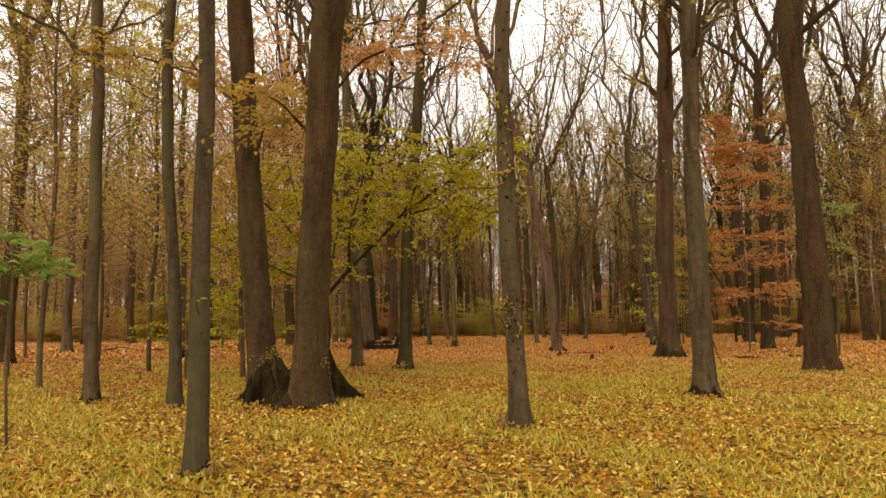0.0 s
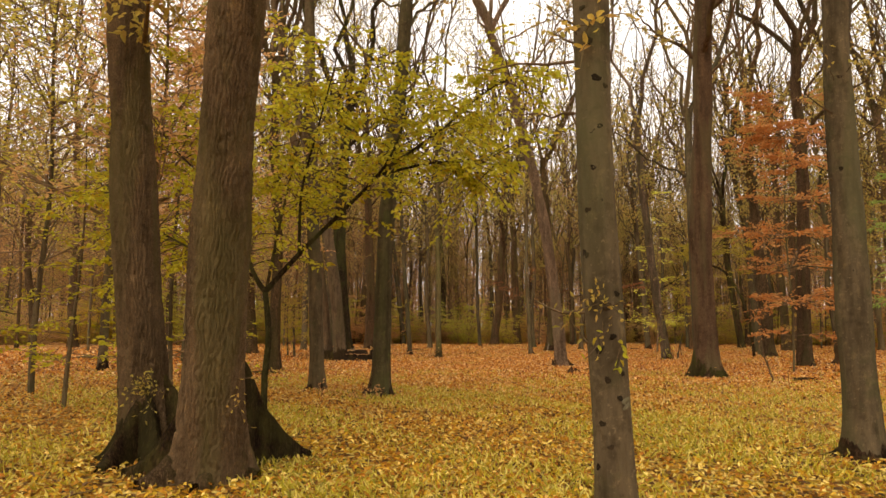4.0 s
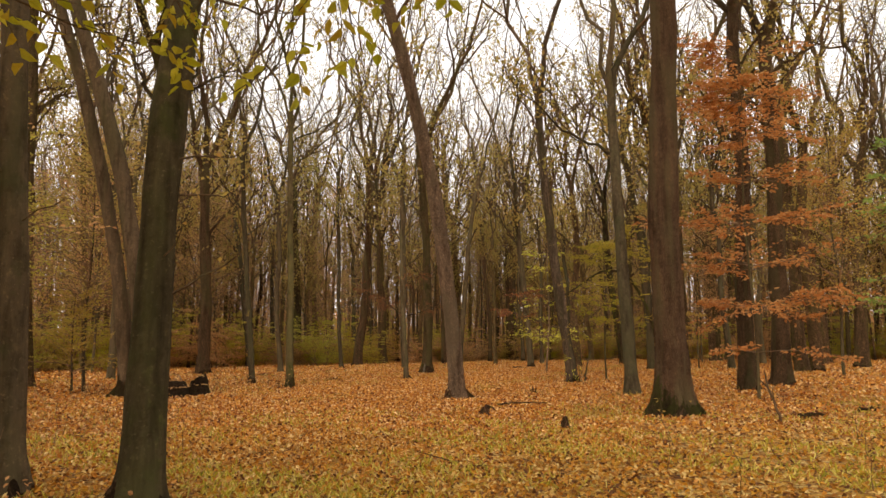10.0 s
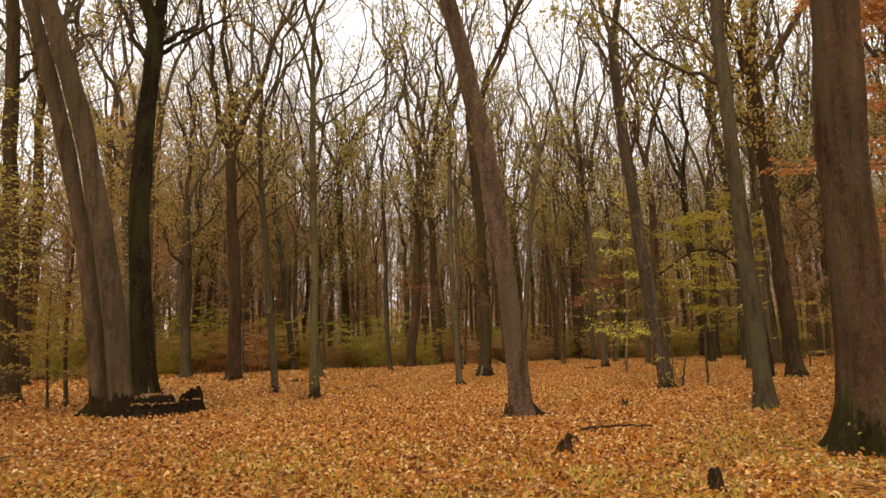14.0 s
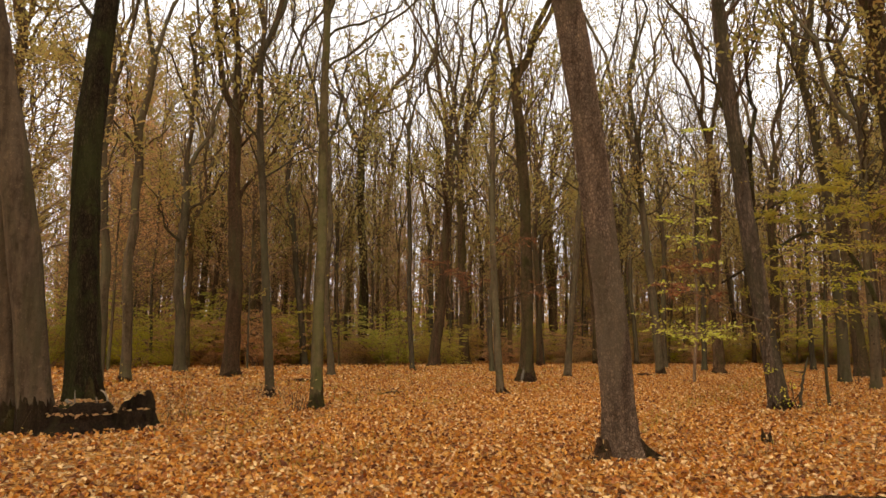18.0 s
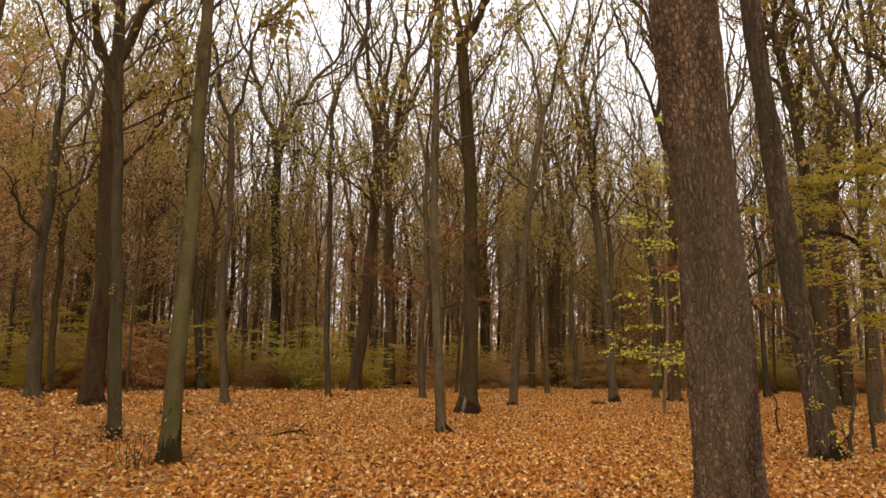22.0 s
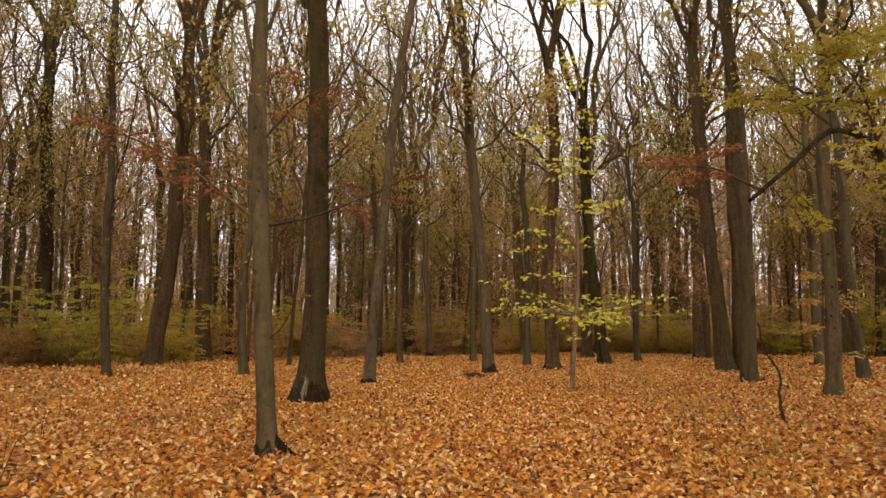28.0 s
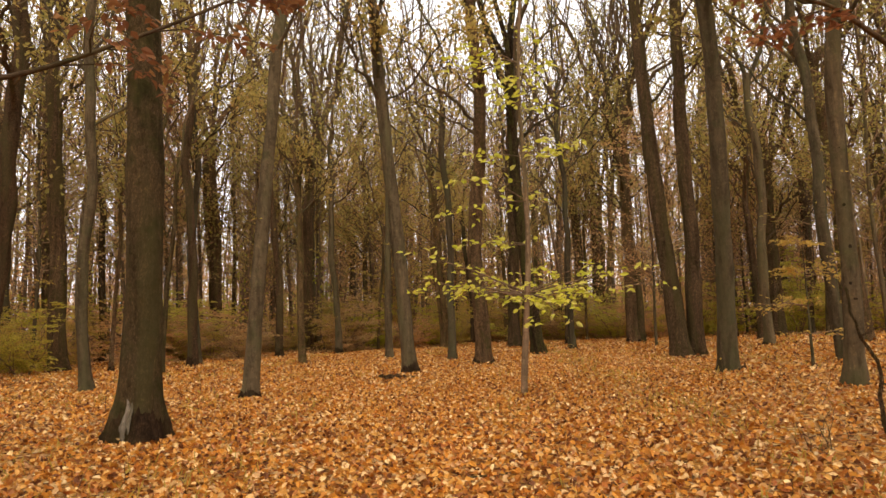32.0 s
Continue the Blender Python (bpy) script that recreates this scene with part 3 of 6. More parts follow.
def trunk(geo, rs, r, lx, ly, top, height, sides=14, flare=0.75, lobes=5, step=0.5, rough=0.05, bow=0.5, foot_geo=None, foot_high=0.5, curve=(0, 0), relief=None):
    """A trunk from below the ground to top, with root swellings at the foot. Returns its centre line as a function of height."""
    h = np.concatenate([np.array([-0.2, 0.0, 0.07, 0.15, 0.25, 0.38, 0.55, 0.8, 1.1]), np.arange(1.5, top + 0.01, step)])
    if relief:
        h = np.concatenate([[-0.2], np.arange(0.0, relief[2], 0.022), np.arange(relief[2], top + 0.01, step)])
    ph = rs.uniform(0, 6.3, 6)
    bend = rs.uniform(0.4, 1.0, 2) * bow

    def axis(z):
        z = np.asarray(z, float)
        wob_x = bend[0] * (0.10 * np.sin(z / 2.9 + ph[0]) + 0.05 * np.sin(z / 1.3 + ph[1])) * np.minimum(z / 4, 1.0)
        wob_y = bend[1] * (0.10 * np.sin(z / 3.3 + ph[2]) + 0.05 * np.sin(z / 1.5 + ph[3])) * np.minimum(z / 4, 1.0)
        knee = bow * np.minimum(z / 6, 1.0)
        wob_x = wob_x + knee * 0.035 * np.sin(z * 1.7 + ph[2]) * np.sin(z * 0.6 + ph[4])
        wob_y = wob_y + knee * 0.035 * np.sin(z * 1.5 + ph[0]) * np.sin(z * 0.7 + ph[5])
        lean = np.where(z < 14, z, 14 + (z - 14) * 0.6)
        turn = np.clip(z - 2, 0, 11) ** 2 / 100
        return np.stack([lx * lean + wob_x + curve[0] * turn, ly * lean + wob_y + curve[1] * turn, z], -1)

    a = np.arange(sides) / sides * 2 * math.pi
    foot = np.exp(-np.maximum(h, 0) / (0.20 + 0.55 * r))
    lobe = 0.5 + 0.5 * np.cos(lobes * a + ph[4] + 0.7 * np.sin(a + ph[5]))
    R = trunk_radius(r, h, height)[:, None] * (1 + flare * foot[:, None] * (0.35 + 0.9 * lobe[None] ** 1.5))
    if relief:
        n = rough * field(rs, h, a, 0.5, 7)
    else:
        n = rs.normal(0, rough, R.shape)
        n = (n + np.roll(n, 1, 1) + np.roll(n, -1, 1)) / 2
        n[1:] = 0.6 * n[1:] + 0.4 * n[:-1]
    swell = 0.045 * np.sin(h[:, None] * 1.3 + ph[1] + np.sin(a + ph[0])[None]) + 0.035 * np.sin(h[:, None] * 3.1 + 2 * a[None] + ph[3])
    R = R * (1 + n + swell * np.clip(h[:, None] / 1.5, 0.3, 1))
    if relief:
        R = R + bark_relief(rs, h, a, relief[0], relief[1], relief[3])
    tubes(geo, axis(h)[None], R[None], sides)
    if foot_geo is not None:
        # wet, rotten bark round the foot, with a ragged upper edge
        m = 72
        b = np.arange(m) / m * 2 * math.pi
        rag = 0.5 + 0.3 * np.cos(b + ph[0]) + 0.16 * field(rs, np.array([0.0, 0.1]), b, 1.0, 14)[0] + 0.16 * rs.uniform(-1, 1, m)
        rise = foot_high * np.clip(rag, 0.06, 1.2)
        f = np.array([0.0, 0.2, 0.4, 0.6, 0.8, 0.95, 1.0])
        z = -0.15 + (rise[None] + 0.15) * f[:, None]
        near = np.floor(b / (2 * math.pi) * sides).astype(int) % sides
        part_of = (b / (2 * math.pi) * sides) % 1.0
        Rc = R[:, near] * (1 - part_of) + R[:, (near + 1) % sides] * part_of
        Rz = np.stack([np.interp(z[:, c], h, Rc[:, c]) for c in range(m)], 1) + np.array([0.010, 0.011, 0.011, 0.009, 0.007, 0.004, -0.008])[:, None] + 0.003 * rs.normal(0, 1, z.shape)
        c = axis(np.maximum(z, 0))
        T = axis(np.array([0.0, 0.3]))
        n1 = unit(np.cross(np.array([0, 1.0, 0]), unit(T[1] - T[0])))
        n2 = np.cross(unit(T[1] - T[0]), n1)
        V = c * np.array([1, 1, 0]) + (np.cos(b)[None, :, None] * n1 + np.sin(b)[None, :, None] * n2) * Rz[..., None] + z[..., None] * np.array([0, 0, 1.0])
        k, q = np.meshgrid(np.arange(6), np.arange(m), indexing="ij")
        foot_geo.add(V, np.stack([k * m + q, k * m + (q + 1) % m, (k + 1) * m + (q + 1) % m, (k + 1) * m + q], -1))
    return axis


def crown(wood, leaf, rs, axis, r, first, height, kind, fine=1.0, leaf_share=1.0, leaf_size=0.13, fork=(), limbs=None):
    """The trunk parts into crooked leaders at the height first; side limbs, branches and twigs, with the last leaves of autumn."""
    n = int(rs.integers(3, 5)) if kind == OAK else int(rs.integers(2, 4))
    hs = first + rs.uniform(-0.2, 0.15, n)
    az = rs.uniform(0, 6.28) + np.arange(n) * 6.283 / n + rs.normal(0, 0.35, n)
    out = rs.uniform(0.2, 0.55, n) if kind == OAK else rs.uniform(0.12, 0.38, n)
    L = (height - hs) * rs.uniform(0.8, 1.05, n)
    r0 = trunk_radius(r, hs, height) * rs.uniform(0.5, 0.78, n)
    if fork:
        n = len(fork)
        hs, L = np.full(n, float(first)), (height - first) * np.linspace(1.0, 0.85, n)
        az, out = np.radians([f[0] for f in fork]), np.array([f[1] for f in fork])
        r0 = trunk_radius(r, hs, height) * np.linspace(0.78, 0.6, n)
    extra = int(rs.integers(3, 6))
    hs = np.concatenate([hs, rs.uniform(first * 0.62, first * 0.98, extra)])
    az = np.concatenate([az, rs.uniform(0, 6.28, extra)])
    out = np.concatenate([out, rs.uniform(0.6, 1.6, extra)])
    L = np.concatenate([L, rs.uniform(2.5, 6, extra)])
    r0 = np.concatenate([r0, rs.uniform(0.18, 0.32, extra) * r])
    S = axis(hs)
    D = np.stack([np.cos(az) * out, np.sin(az) * out, np.ones(len(az))], -1)
    K = 14
    P1 = winding(rs, S, D, L, K, 0.12, 0.045, 0.010)
    for k in range(len(P1)):
        limb = wood
        if limbs is not None:
            limb = Geo()
            limbs.append(limb)
        tubes(limb, P1[k:k + 1], r0[k:k + 1, None] * np.linspace(1, 0.22, K)[None], 8 if kind == OAK else 6)

    def children(P, rpar, count, lo, ratio, spread, K2, rise2, sides, taper, most):
        N, Kp = P.shape[:2]
        f = np.sort(rs.uniform(lo, 1.0, (N, count)), axis=1)
        f[:, -1] = 1.0
        at = f * (Kp - 1)
        k = np.minimum(at.astype(int), Kp - 2)
        w = (at - k)[..., None]
        i = np.arange(N)[:, None]
        base = P[i, k] * (1 - w) + P[i, k + 1] * w
        T = unit(P[i, k + 1] - P[i, k])
        d = unit(T + rs.normal(0, spread, T.shape) + np.array([0, 0, 0.18]))
        total = np.linalg.norm(P[:, -1] - P[:, 0], axis=1)
        Ln = total[:, None] * ratio * rs.uniform(0.6, 1.2, (N, count)) * (1.15 - 0.55 * f)
        rr = np.clip(rpar[:, None] * (1 - 0.75 * f) * 0.62, taper, most)
        Q = winding(rs, base.reshape(-1, 3), d.reshape(-1, 3), Ln.reshape(-1), K2, rise2, 0.06, 0.025)
        tubes(wood, Q, rr.reshape(-1)[:, None] * np.linspace(1, 0.3, K2)[None], sides)
        return Q, rr.reshape(-1)

    P2, r2 = children(P1, r0, max(3, int(7 * fine)), 0.18, 0.40, 0.50, 7, 0.15, 4, 0.016, 0.09)
    P3, r3 = children(P2, r2, max(3, int(5 * fine)), 0.15, 0.46, 0.55, 4, 0.10, 3, 0.009, 0.03)
    if leaf is not None and leaf_share > 0:
        clump = np.repeat(rs.random(len(P2)) < 0.5, len(P3) // len(P2))
        keep = np.where(clump, 0.8, 0.06) * leaf_share
        tips = np.concatenate([P3[rs.random(len(P3)) < keep, k] for k in (1, 2, 2)])
        tips = np.concatenate([tips, tips + rs.normal(0, 0.2, tips.shape), tips + rs.normal(0, 0.3, tips.shape)])
        A = rs.normal(0, 1, tips.shape) + np.array([0, 0, -0.3])
        up = unit(rs.normal(0, 0.8, tips.shape) + np.array([0, 0, 0.8]))
        leaves(leaf, rs, tips + rs.normal(0, 0.12, tips.shape), A, up, leaf_size, leaf_size * 0.6)


serial = [0]
standing = {}
BARK_WORDS = {"furrowed_bark": "brown furrowed bark", "reddish_brown_bark": "reddish-brown fine-ridged bark", "smooth_grey_bark": "smooth grey-green bark",
              "dark_mossy_bark": "dark mossy bark", "green_mossy_bark": "green mossy smooth bark", "flaky_pale_bark": "pale flaking bark",
              "plated_brown_bark": "light brown plated bark", "ridged_reddish_bark": "reddish-brown ridged bark", "olive_brown_bark": "blotchy olive-brown bark"}


def trunk_shoots(ob, rs, axis, r, height):
    """Thin side shoots and dead stubs up a slender trunk, with a few leaves."""
    n = int(rs.integers(7, 14))
    z = rs.uniform(1.2, 8.0, n)
    az = rs.uniform(0, 6.283, n)
    out = np.stack([np.cos(az), np.sin(az), rs.uniform(0.0, 0.8, n)], -1)
    S = axis(z) + out * np.array([1, 1, 0]) * (trunk_radius(r, z, height) * 0.85)[:, None]
    L = rs.uniform(0.12, 0.8, n)
    P = paths(rs, S, out, L, 5, 0.05, 0.2)
    wood, leaf = Geo(), Geo()
    tubes(wood, P, (0.005 + 0.004 * rs.random(n))[:, None] * np.linspace(1.5, 0.5, 5)[None], 4)
    pick = rs.random((n, 3)) < 0.6
    C = np.repeat(P[:, 2:][pick], 2, 0)
    C = C + rs.normal(0, 0.04, C.shape)
    shoots = part("side_shoot", wood, TWIG_BARK, ob, "thin side shoots", kind="stuff")
    if len(C):
        leaves(leaf, rs, C, rs.normal(0, 1, C.shape), unit(rs.normal(0, 0.6, C.shape) + np.array([0, 0, 0.8])), 0.07, 0.04)
        part("leaf_tuft", leaf, OCHRE_LEAF, shoots, "", False, "stuff")


def wood_tree(x, y, r, lx, ly, kind=ASH, material=None, height=0.0, first=0.0, sides=14, step=0.5, flare=0.5, lobes=5, fine=1.0, leaf_share=1.0, bow=0.9,
              label="", rough=0.05, leaf=None, fork=(), foot=None, curve=(0, 0), relief=None, foot_mat=FOOT_BARK):
    """A tall forest tree: trunk, bare crown and its thin autumn leaves."""
    serial[0] += 1
    rs = np.random.default_rng(1000 + serial[0])
    material = material or (OAK_BARK if kind == OAK else SMOOTH_BARK)
    r = r * (0.9 if y > 25 else 0.96)
    height = height or (rs.uniform(26, 31) if r > 0.2 else rs.uniform(22, 27))
    first = first or (rs.uniform(0.36, 0.52) * height)
    size = "tall thick" if r > 0.3 else "tall slender" if r < 0.17 else "tall"
    leans = " leaning" if math.hypot(lx, ly) > 0.08 else ""
    ob = thing("tree", x, y, float(floor_height(x, y)), label or f"{size}{leans} forest tree with {BARK_WORDS[material.name]}, nearly bare", "tree", "trees of the wood")
    g = Geo()
    wet = Geo()
    if foot is None:
        foot = rs.uniform(0.15, 0.5) if rs.random() < 0.65 else 0.0
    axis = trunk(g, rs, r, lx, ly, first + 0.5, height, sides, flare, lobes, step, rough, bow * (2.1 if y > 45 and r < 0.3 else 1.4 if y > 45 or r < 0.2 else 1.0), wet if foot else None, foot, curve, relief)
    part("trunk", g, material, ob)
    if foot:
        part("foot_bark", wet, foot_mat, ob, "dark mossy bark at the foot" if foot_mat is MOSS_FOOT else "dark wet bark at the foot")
    wood, leaf_geo = Geo(), Geo()
    limbs = [] if (x or y) and y < 70 else None
    crown(wood, leaf_geo, rs, axis, r, first, height, kind, fine if y < 64 else 0.72 * fine, leaf_share * (1.1 if y > 64 and -12 < x < 14 else 2.4 if 0 < y < 24 or x > 4 else 2.6 if y < 64 else 1.9), 0.14 if 0 < y < 24 else 0.185, fork, limbs)
    for limb in limbs or ():
        part("limb", limb, material, ob)
    part("crown", wood, TWIG_BARK, ob, "bare grey-brown branches", kind="stuff")
    if leaf_geo.n:
        part("foliage", leaf_geo, leaf or TOP_LEAF, ob, "thin ochre and brown leaves", False, "stuff")
    if kind == ASH and (x or y):
        trunk_shoots(ob, rs, axis, r, height)
    standing[(x, y)] = (ob, axis, r, height)
    return ob, axis


# ---- ground ----
def make_ground():
    near = np.arange(-60, 110.1, 1.0)
    far = np.array([-2500, -900, -400, -200, -120, -80])
    xs = np.concatenate([far, near - 20, -far[::-1] + 20])
    ys = np.concatenate([far, near, -far[::-1] + 60])
    X, Y = np.meshgrid(xs, ys, indexing="ij")
    Z = floor_height(X, Y) * np.where((np.abs(X) < 100) & (np.abs(Y - 25) < 100), 1, 0)
    nx, ny = X.shape
    i, j = np.meshgrid(np.arange(nx - 1), np.arange(ny - 1), indexing="ij")
    q = np.stack([i * ny + j, (i + 1) * ny + j, (i + 1) * ny + j + 1, i * ny + j + 1], -1).reshape(-1, 4)
    g = Geo()
    g.add(np.stack([X, Y, Z], -1), q)
    me = g.mesh("ground")
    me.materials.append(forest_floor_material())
    return tagged(new("ground", me), "level forest floor under a carpet of fallen leaves", "ground", kind="structure")


make_ground()


def line_x(y):
    """The middle of the open strip between the trees."""
    return np.interp(y, [0, 18, 30, 42, 52, 62, 80], [0.5, 0.5, 2.0, 6.0, 11.0, 17.0, 24.0])


def make_litter():
    rs = np.random.default_rng(11)
    g = Geo()
    for half_in, half_out, density, y0, y1, size in ((0, 0.9, 380, 4, 54, 0.066), (0.9, 4.5, 290, 4, 58, 0.068), (0, 4.5, 70, 54, 76, 0.09), (4.5, 10, 120, 4, 62, 0.082), (4.5, 10, 34, 62, 80, 0.115), (10, 18, 36, 5, 80, 0.115), (18, 34, 14, 8, 84, 0.15)):
        n = int((half_out - half_in) * 2 * (y1 - y0) * density)
        y = rs.uniform(y0, y1, n)
        off = rs.uniform(half_in, half_out, n) * rs.choice([-1, 1], n)
        x = line_x(y) + off
        z = floor_height(x, y) + 0.006 + rs.random(n) ** 2 * 0.05
        az = rs.uniform(0, 6.283, n)
        A = np.stack([np.cos(az), np.sin(az), rs.normal(0, 0.5, n)], -1)
        up = unit(np.stack([rs.normal(0, 0.9, n), rs.normal(0, 0.9, n), np.ones(n)], -1))
        C = np.stack([x, y, z], -1)
        broad = size * np.interp(y, [14, 34], [0.92, 1.12])
        leaves(g, rs, C, A, up, broad, broad * np.interp(y, [14, 34], [0.52, 0.68]), fine=half_out < 5 and y1 < 60, fold=0.42)
    me = g.mesh("leaf_litter", False)
    me.materials.append(litter_leaf_material())
    tagged(new("leaf_litter", me), "curled yellow, orange and brown leaves covering the ground", "fallen leaves", kind="stuff")


# ---- trees in walking order ----
# first stretch: smooth young trees
wood_tree(-1.72, 6.68, 0.100, -0.014, -0.006, height=17, sides=20, step=0.3, flare=0.5)
wood_tree(-4.30, 12.10, 0.112, -0.02, -0.02)
wood_tree(-6.10, 12.70, 0.128, -0.024, -0.01)
wood_tree(5.02, 13.40, 0.19, 0.004, 0.0, sides=20, step=0.3, lobes=4)
wood_tree(9.75, 19.0, 0.37, -0.015, 0.007, OAK, RED_BARK, first=14)
wood_tree(-1.15, 19.64, 0.19, 0.023, 0.071, ASH, MOSSY_BARK, bow=0.4, curve=(0.28, 0.03), flare=0.6, sides=20, step=0.3)
wood_tree(-2.63, 20.78, 0.165, -0.052, 0.010, bow=0.4, sides=18, step=0.3)
wood_tree(-10.83, 27.54, 0.15, -0.018, -0.009)
wood_tree(-15.74, 24.27, 0.29, 0.006, 0.004, OAK)
wood_tree(-5.43, 27.93, 0.19, -0.034, -0.012, material=OAK_BARK)
# second stretch
wood_tree(8.04, 27.05, 0.385, 0.005, -0.018, OAK, RED_RIDGE, bow=0.4, curve=(0.12, -0.04), sides=230, step=0.3, relief=(48, 0.020, 5.0, 0.07), first=13, flare=0.85, foot=0.95, foot_mat=MOSS_FOOT)
wood_tree(4.55, 33.1, 0.25, -0.10, -0.10, OAK, PLATED_BARK, sides=300, step=0.2, first=13, flare=0.45, bow=0.2, curve=(-1.35, -0.4), foot=0, relief=(40, 0.016, 5.0, 0.042))
wood_tree(9.72, 32.57, 0.215, 0.036, 0.148, bow=0.4, curve=(0.08, 0.07), sides=18)
wood_tree(14.4, 33.9, 0.31, 0.008, -0.028, OAK, RED_BARK)
wood_tree(16.84, 35.54, 0.35, 0.016, -0.015, OAK, RED_BARK)
wood_tree(17.20, 43.40, 0.33, -0.047, 0.026, OAK)
wood_tree(-10.40, 42.3, 0.31, -0.041, -0.019, OAK)
wood_tree(-0.45, 40.12, 0.155, -0.030, 0.193, ASH, MOSSY_BARK, bow=0.4, curve=(0.03, 0.08), foot=0.9, foot_mat=MOSS_FOOT)
wood_tree(-2.08, 43.37, 0.135, -0.076, 0.004, bow=0.5, curve=(0.15, 0), foot=0.4)
wood_tree(10.73, 40.06, 0.24, -0.151, 0.003, ASH, FLAKY_BARK, bow=0.4, curve=(0.64, -0.2), sides=20)
wood_tree(18.62, 47.80, 0.19, -0.021, -0.058, bow=0.5, curve=(-0.12, -0.03))
wood_tree(4.55, 44.60, 0.125, -0.031, 0.170, bow=0.3, curve=(0.52, 0.03), foot=0.16)
wood_tree(25.25, 45.43, 0.37, -0.021, 0.011, OAK)
# third stretch
wood_tree(6.39, 50.33, 0.275, 0.015, -0.052, OAK, OLIVE_BARK, bow=0.2, curve=(-0.62, 0.04), sides=24, step=0.3, first=12, flare=0.85, lobes=4, foot=0.55)
wood_tree(9.13, 54.94, 0.178, 0.089, 0.067, bow=0.3, curve=(0.47, 0))
wood_tree(-1.41, 54.61, 0.165, -0.04, -0.015)
wood_tree(-5.60, 53.95, 0.37, -0.025, -0.011, OAK, RED_BARK, first=11.5, fork=((0, 0.42), (170, 0.12), (250, 0.5)))
wood_tree(-9.10, 49.12, 0.20, -0.014, -0.006)
wood_tree(-8.94, 51.2, 0.22, 0.012, 0.005)
wood_tree(-9.15, 58.82, 0.29, -0.029, -0.009)
wood_tree(-15.68, 54.35, 0.33, 0.004, 0.001, OAK)
wood_tree(6.47, 60.3, 0.165, -0.019, -0.019)
wood_tree(2.28, 60.72, 0.15, -0.04, 0.0)
wood_tree(3.82, 68.4, 0.38, 0.075, -0.002, OAK, RED_BARK, first=14.5, bow=1.4)
wood_tree(-0.87, 73.3, 0.38, -0.034, -0.001, OAK, DARK_BARK, first=15.5, fork=((0, 0.42), (180, 0.48), (80, 0.2)))
wood_tree(-4.32, 68.02, 0.24, -0.10, -0.03)
wood_tree(-3.11, 78.84, 0.22, -0.036, 0.0)
wood_tree(4.44, 81.41, 0.24, -0.031, 0.0)
wood_tree(6.37, 73.72, 0.40, -0.042, 0.003, OAK, first=14)
wood_tree(11.65, 72.45, 0.19, -0.025, 0.005)
wood_tree(-8.69, 72.59, 0.38, 0.057, 0.013, OAK)
# last stretch
wood_tree(14.8, 58.54, 0.235, -0.063, 0.046, bow=0.3, curve=(0.11, 0.03))
wood_tree(20.05, 51.69, 0.25, -0.087, -0.106, OAK, SMOOTH_BARK, bow=0.3, curve=(-0.59, 0.09), sides=20, first=13)
wood_tree(24.33, 56.8, 0.34, -0.015, 0.101, OAK, OAK_BARK, bow=0.4, curve=(0.48, 0), sides=18, first=14)
wood_tree(25.04, 56.69, 0.30, 0.0, 0.0, OAK, OAK_BARK, sides=18, first=14)
wood_tree(25.29, 51.77, 0.21, -0.031, 0.042)
wood_tree(18.95, 60.81, 0.30, 0.0, 0.0, OAK)
wood_tree(19.42, 63.68, 0.165, 0.004, 0.0)
wood_tree(18.48, 67.28, 0.175, -0.003, 0.001)
wood_tree(35.86, 56.82, 0.33, -0.036, 0.063, OAK)
wood_tree(32.4, 59.0, 0.23, 0.0, 0.0)
wood_tree(27.17, 65.57, 0.17, -0.019, 0.017)
wood_tree(24.1, 64.23, 0.30, -0.182, -0.047, OAK, DARK_BARK, bow=0.3, curve=(0.71, -0.17))
wood_tree(18.96, 74.11, 0.19, -0.017, 0.007)
wood_tree(27.66, 70.81, 0.37, 0.019, -0.015, OAK)
wood_tree(34.5, 68.8, 0.36, 0.005, 0.013, OAK)
wood_tree(27.23, 46.92, 0.38, 0.0, 0.0, OAK)
wood_tree(42.75, 65.43, 0.40, 0.0, 0.0, OAK)
wood_tree(32.89, 50.20, 0.42, 0.041, -0.037, OAK)
wood_tree(21.01, 82.36, 0.27, -0.03, 0.011)
wood_tree(15.78, 87.45, 0.40, -0.031, 0.006, OAK)
wood_tree(19.54, 80.4, 0.40, 0.029, -0.013, OAK)
wood_tree(6.44, 87.04, 0.42, -0.035, 0.001, OAK)
wood_tree(43.07, 58.05, 0.40, 0.029, -0.028, OAK)
wood_tree(60.99, 74.80, 0.42, 0.0, 0.0, OAK)
wood_tree(44.66, 84.35, 0.45, -0.018, 0.015, OAK)
wood_tree(46.20, 83.90, 0.40, 0.01, 0.01, OAK)
wood_tree(57.22, 80.86, 0.42, -0.012, 0.014, OAK)
wood_tree(-19.20, 33.82, 0.25, -0.017, -0.011)
wood_tree(-23.92, 49.63, 0.30, -0.034, -0.024, OAK)
wood_tree(-13.39, 90.81, 0.40, 0.05, 0.011, OAK)
wood_tree(-19.10, 96.9, 0.42, -0.05, -0.016, OAK)


def special_tree(x, y, label):
    return thing("tree", x, y, 0, label, "tree", "trees of the wood")


